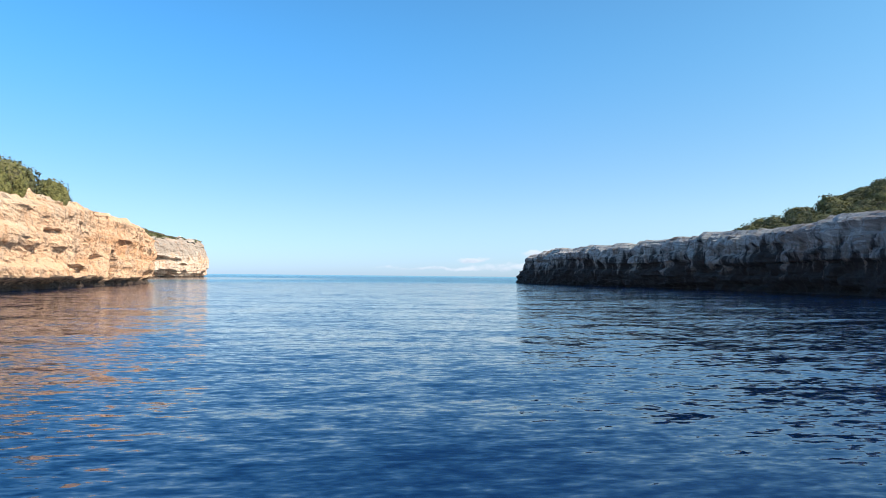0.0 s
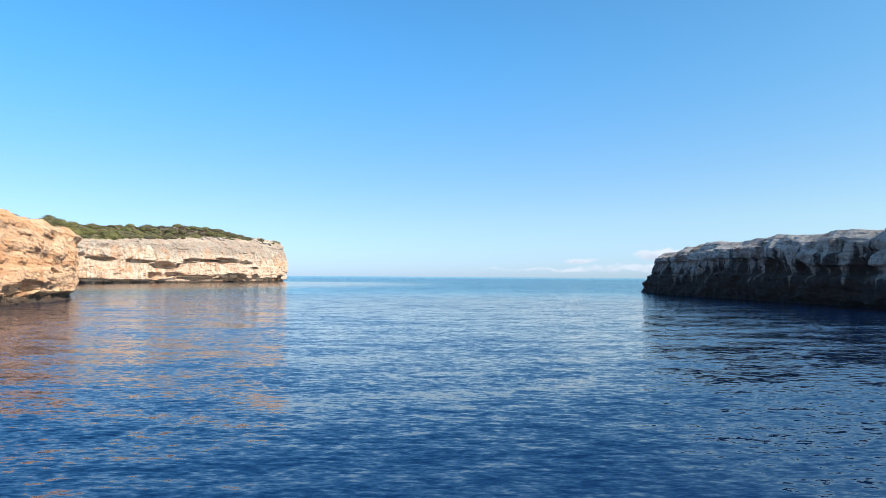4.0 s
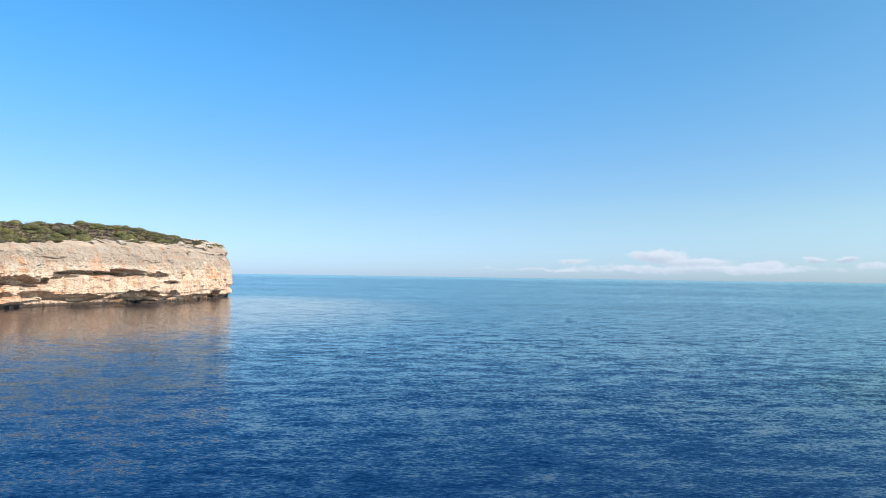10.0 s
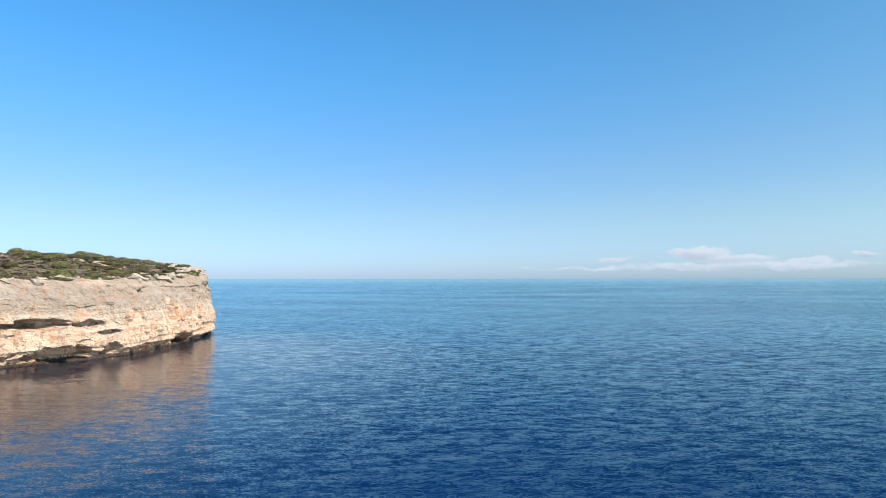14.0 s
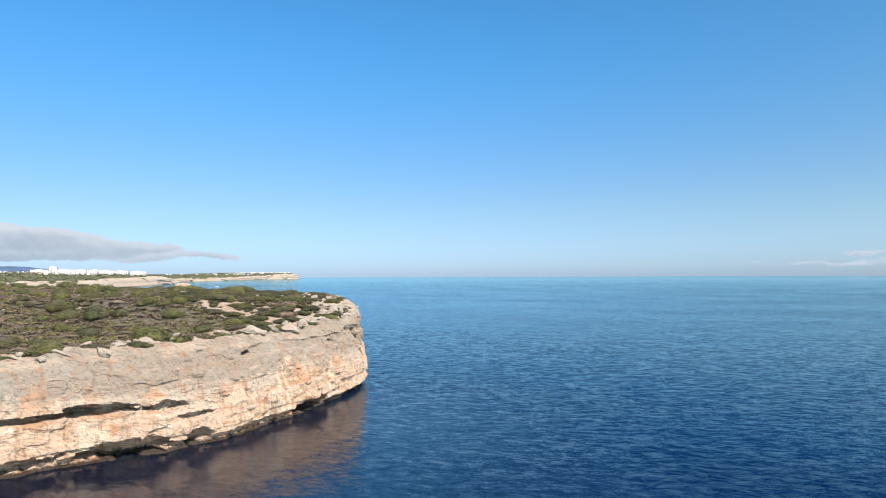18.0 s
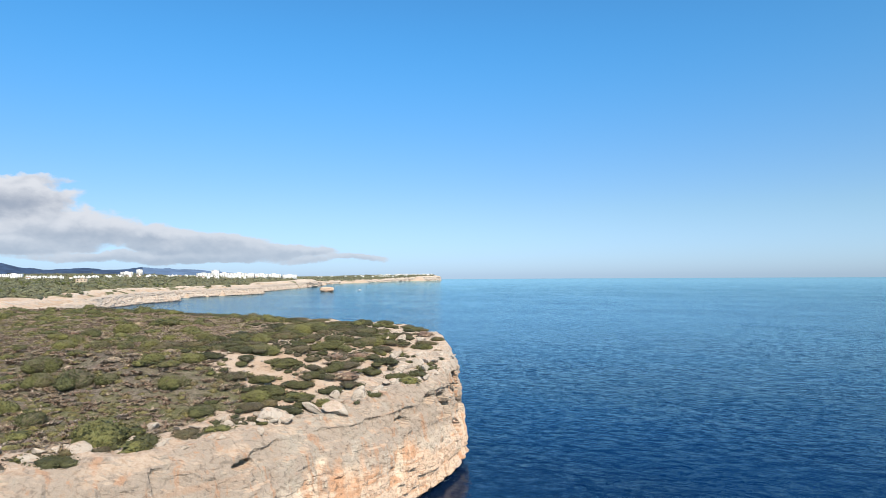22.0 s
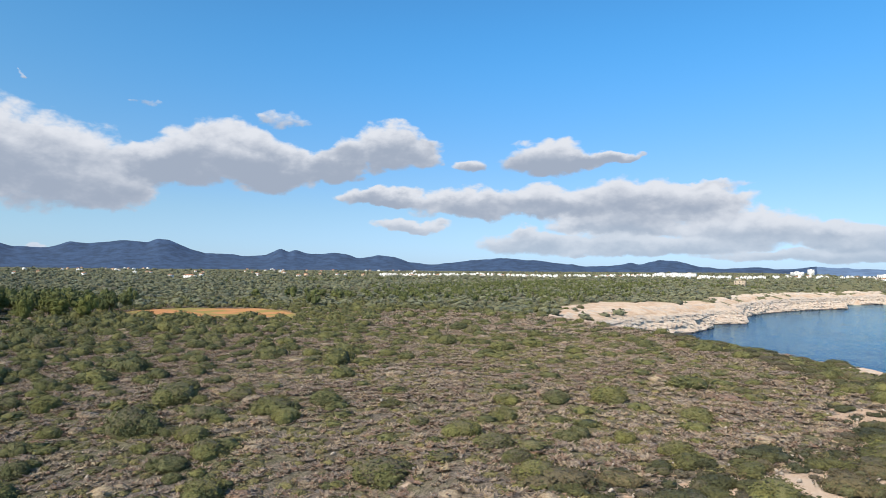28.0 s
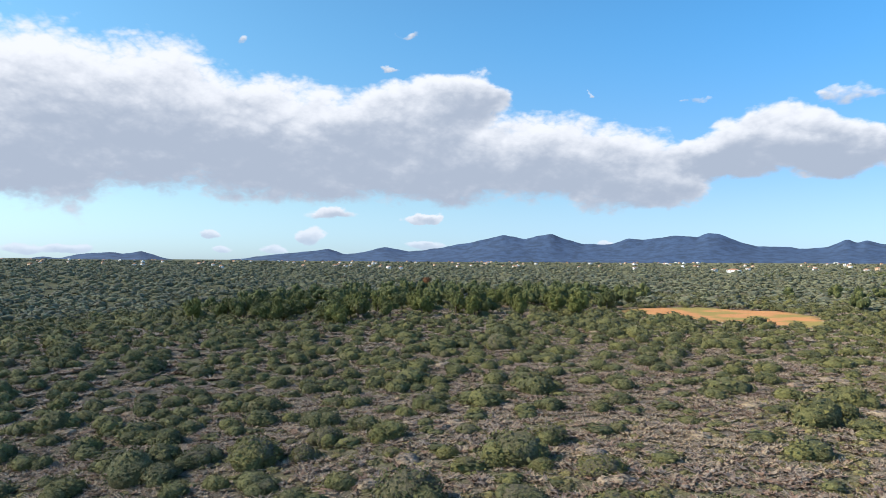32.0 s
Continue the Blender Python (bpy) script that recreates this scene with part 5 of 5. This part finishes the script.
def islet():
    n, m = 26, 64
    a = np.linspace(0, 6.283, m, endpoint=False)
    prof = [(-3, 0.88), (0, 0.86), (0.8, 0.84), (1.6, 0.93), (2.6, 1.0), (4, 1.02), (5.6, 1.0), (7, 0.97), (8.4, 0.92), (9.3, 0.82), (9.9, 0.62), (10.3, 0.3), (10.4, 0.02)]
    V = []
    for z, q in prof:
        w = 1 + 0.16 * fbm(np.cos(a) * 2, np.sin(a) * 2, z * 0.3, 4, 77)
        V.append(np.stack([-1228 + 18 * q * w * np.cos(a), 1196 + 13 * q * w * np.sin(a), z + 0.5 * fbm(np.cos(a) * 3, np.sin(a) * 3, z, 3, 78)], -1))
    me = mesh_np("islet", np.array(V).reshape(-1, 3), grid_faces(len(prof), m, True), ROCK, True)
    tagged(new("rock_islet", me), "flat-topped ochre rock islet standing in the bay", "islet")


islet()


def box(x0, x1, y0, y1, z0, z1):
    v = np.array([(x, y, z) for z in (z0, z1) for x, y in ((x0, y0), (x1, y0), (x1, y1), (x0, y1))], float)
    f = np.array([(0, 3, 2, 1), (4, 5, 6, 7), (0, 1, 5, 4), (1, 2, 6, 5), (2, 3, 7, 6), (3, 0, 4, 7)])
    return v, f


def boxes(*bs):
    V, F, n = [], [], 0
    for b in bs:
        v, f = box(*b)
        V.append(v)
        F.append(f + n)
        n += 8
    return np.concatenate(V), np.concatenate(F)


def motor_boat():
    root = new("motor_boat")
    sec = []
    for u in np.linspace(0, 1, 9):
        w = 1.5 * (1 - u ** 3.0) + 0.03
        keel, deck = -0.4 + 0.5 * u ** 3, 0.9 + 0.45 * u * u
        x = -4.5 + 9.0 * u
        sec.append([(x, -w, deck), (x, -w * 0.85, 0.2), (x, 0, keel), (x, w * 0.85, 0.2), (x, w, deck)])
    hull = mesh_np("hull", np.array(sec, float).reshape(-1, 3), grid_faces(9, 5), HULL, True)
    part("hull", hull, root)
    v, f = boxes((-4.4, 3.2, -1.35, 1.35, 0.75, 0.9))
    part("deck", mesh_np("deck", v, f, HULL), root)
    v, f = boxes((-1.2, 1.6, -1.0, 1.0, 0.9, 2.1), (-1.5, 1.3, -1.1, 1.1, 2.1, 2.25))
    cabin = part("cabin", mesh_np("cabin", v, f, HULL), root)
    v, f = boxes((1.6, 1.66, -0.9, 0.9, 1.35, 2.0))
    part("windscreen", mesh_np("windscreen", v, f, GLASS), cabin, "dark glass windscreen")
    root.matrix_world = pose(-1258, 1318, 0.25, 0, 0, 40)
    tagged(root, "small white motor boat afloat in the bay", "boat")


motor_boat()


# ---- houses ----
def house(name, w, d, h, storeys, mat, roof, label, group, per_row=4):
    """A building with its front towards -y: walls, roof, door and rows of windows."""
    root = new(name)
    v, f = boxes((-w / 2, w / 2, -d / 2, d / 2, -3.0, h))
    part("wall", mesh_np("wall", v, f, mat), root)
    if roof == "flat":
        v, f = boxes((-w / 2 - 0.2, w / 2 + 0.2, -d / 2 - 0.2, d / 2 + 0.2, h, h + 0.35), (-w / 6, w / 8, -d / 5, d / 5, h + 0.35, h + 2.4))
        part("roof", mesh_np("roof", v, f, mat), root)
    else:
        e, r = 0.6, min(w, d) * 0.22
        v = np.array([(-w / 2 - e, -d / 2 - e, h), (w / 2 + e, -d / 2 - e, h), (w / 2 + e, d / 2 + e, h), (-w / 2 - e, d / 2 + e, h), (-w / 5, 0, h + r), (w / 5, 0, h + r)])
        tri = np.array([(0, 1, 5), (0, 5, 4), (1, 2, 5), (2, 3, 4), (2, 4, 5), (3, 0, 4), (0, 2, 1), (0, 3, 2)])
        part("roof", mesh_np("roof", v, tri, TILE), root, "terracotta tiled hip roof")
    step = w / per_row
    wv, wf = boxes((-0.7, 0.7, -0.12, 0.05, -0.75, 0.75))
    pane = mesh_np("window", wv, wf, GLASS)
    for s in range(storeys):
        zc = (s + 0.58) * h / storeys
        for i in range(per_row):
            for side in ((-1, 1) if storeys > 2 else (-1,)):
                o = part("window", pane, root)
                o.matrix_basis = pose(-w / 2 + (i + 0.5) * step, side * d / 2, zc, 0, 0, 0 if side < 0 else 180)
    dv, df = boxes((-0.6, 0.6, -0.10, 0.05, 0.0, 2.1))
    o = part("door", mesh_np("door", dv, df, BARK), root)
    o.matrix_basis = pose(step * 0.0, -d / 2, 0)
    return tagged(root, label, "building", group)


def stand(ob, x, y, turn, copy=True, lift=0.0):
    z = float(land_height(np.array([x], float), np.array([y], float))[0]) + lift
    m = pose(x, y, z, 0, 0, turn)
    if copy:
        return copy_thing(ob, m)
    ob.matrix_basis = m
    return ob


VILLAS = [house("villa", 12, 8, 5.6, 2, PLASTER, "flat", "white flat-roofed villa among the trees", "houses of the town", 2),
          house("farmhouse", 10, 8, 3.8, 1, PLASTER, "hip", "white house with a tiled roof in the plain", "houses of the plain", 2),
          house("farmhouse", 10, 8, 5.4, 2, OCHRE, "hip", "ochre farmhouse with a tiled roof in the plain", "houses of the plain", 2)]
HOTELS = [house("hotel", 46, 13, 12, 4, PLASTER, "flat", "long white hotel block over the bay", "hotels over the bay", 9),
          house("hotel", 22, 15, 21, 6, PLASTER, "flat", "tall white apartment block over the bay", "hotels over the bay", 5)]
used = set()


def put_house(kinds, i, x, y, turn, lift=0.0):
    first = (id(kinds), i) not in used
    used.add((id(kinds), i))
    stand(kinds[i], x, y, turn, not first, lift)


def polar(az, r):
    a = radians(az)
    return -100 - math.sin(a) * r, 285 + math.cos(a) * r


for az, r, i in ((74.5, 2330, 0), (75.6, 2340, 0), (76.6, 2350, 0), (60.3, 2250, 1), (59.6, 2240, 0), (58.4, 2230, 0), (57.4, 2200, 0), (56.6, 2190, 0), (55.6, 2200, 0), (61.2, 2300, 0), (54.3, 2210, 0), (66.0, 2900, 1), (66.9, 2880, 0)):
    x, y = polar(az, r)
    put_house(HOTELS, i, x, y, az + rng.uniform(-25, 25), 1.5)
for j in range(270):
    az = 56 + 44 * rng.random() ** 0.8
    x, y = polar(az, rng.uniform(2050, 2420) + 200 * math.sin(az * 0.5))
    if coast_distance(np.array([x]), np.array([y]))[0][0] > 60:
        put_house(VILLAS, 0 if rng.random() < 0.75 else 1, x, y, az + rng.choice([0, 90]), 1.0)
for j in range(160):
    az = rng.uniform(96, 176)
    x, y = polar(az, 1300 + 2300 * rng.random() ** 0.55)
    put_house(VILLAS, int(rng.integers(1, 3)) if rng.random() < 0.8 else 0, x, y, az + rng.uniform(-30, 30), 1.5)
for j in range(60):
    u = rng.random()
    x, y = -2690 - 330 * u + rng.normal() * 40, 3170 - 700 * rng.random() ** 2 + rng.normal() * 40
    if coast_distance(np.array([x]), np.array([y]))[0][0] > 25:
        put_house(VILLAS, 0, x, y, rng.uniform(0, 180), 3.0)
stand(house("farmhouse", 30, 10, 5.5, 2, PLASTER, "hip", "long white farmhouse with a tiled roof in the plain", "houses of the plain", 6), -1350, -302, 60, False)
ruin = house("stone_house", 16, 10, 8.5, 2, STONE, "flat", "old ochre stone house near the shore of the bay", "houses of the plain", 3)
stand(ruin, -1180, 668, 60, False)


# ---- white water at the headland's foot ----
fp = []
for j in range(60):
    u = rng.random()
    w = 0.2 + abs(rng.normal()) * 0.7
    fp.append((-117.7 - 19.0 * u + 0.74 * w, 331.9 + 21.0 * u + 0.67 * w, 0.03))
fp = np.array(fp)
fs = rng.uniform(0.08, 0.28, len(fp))
scatter("foam", [rock_mesh(300 + k, 1) for k in range(3)], FOAM, fp, fs, fs * 0.1, "patches of white foam where the swell meets the rock", "foam", rng)
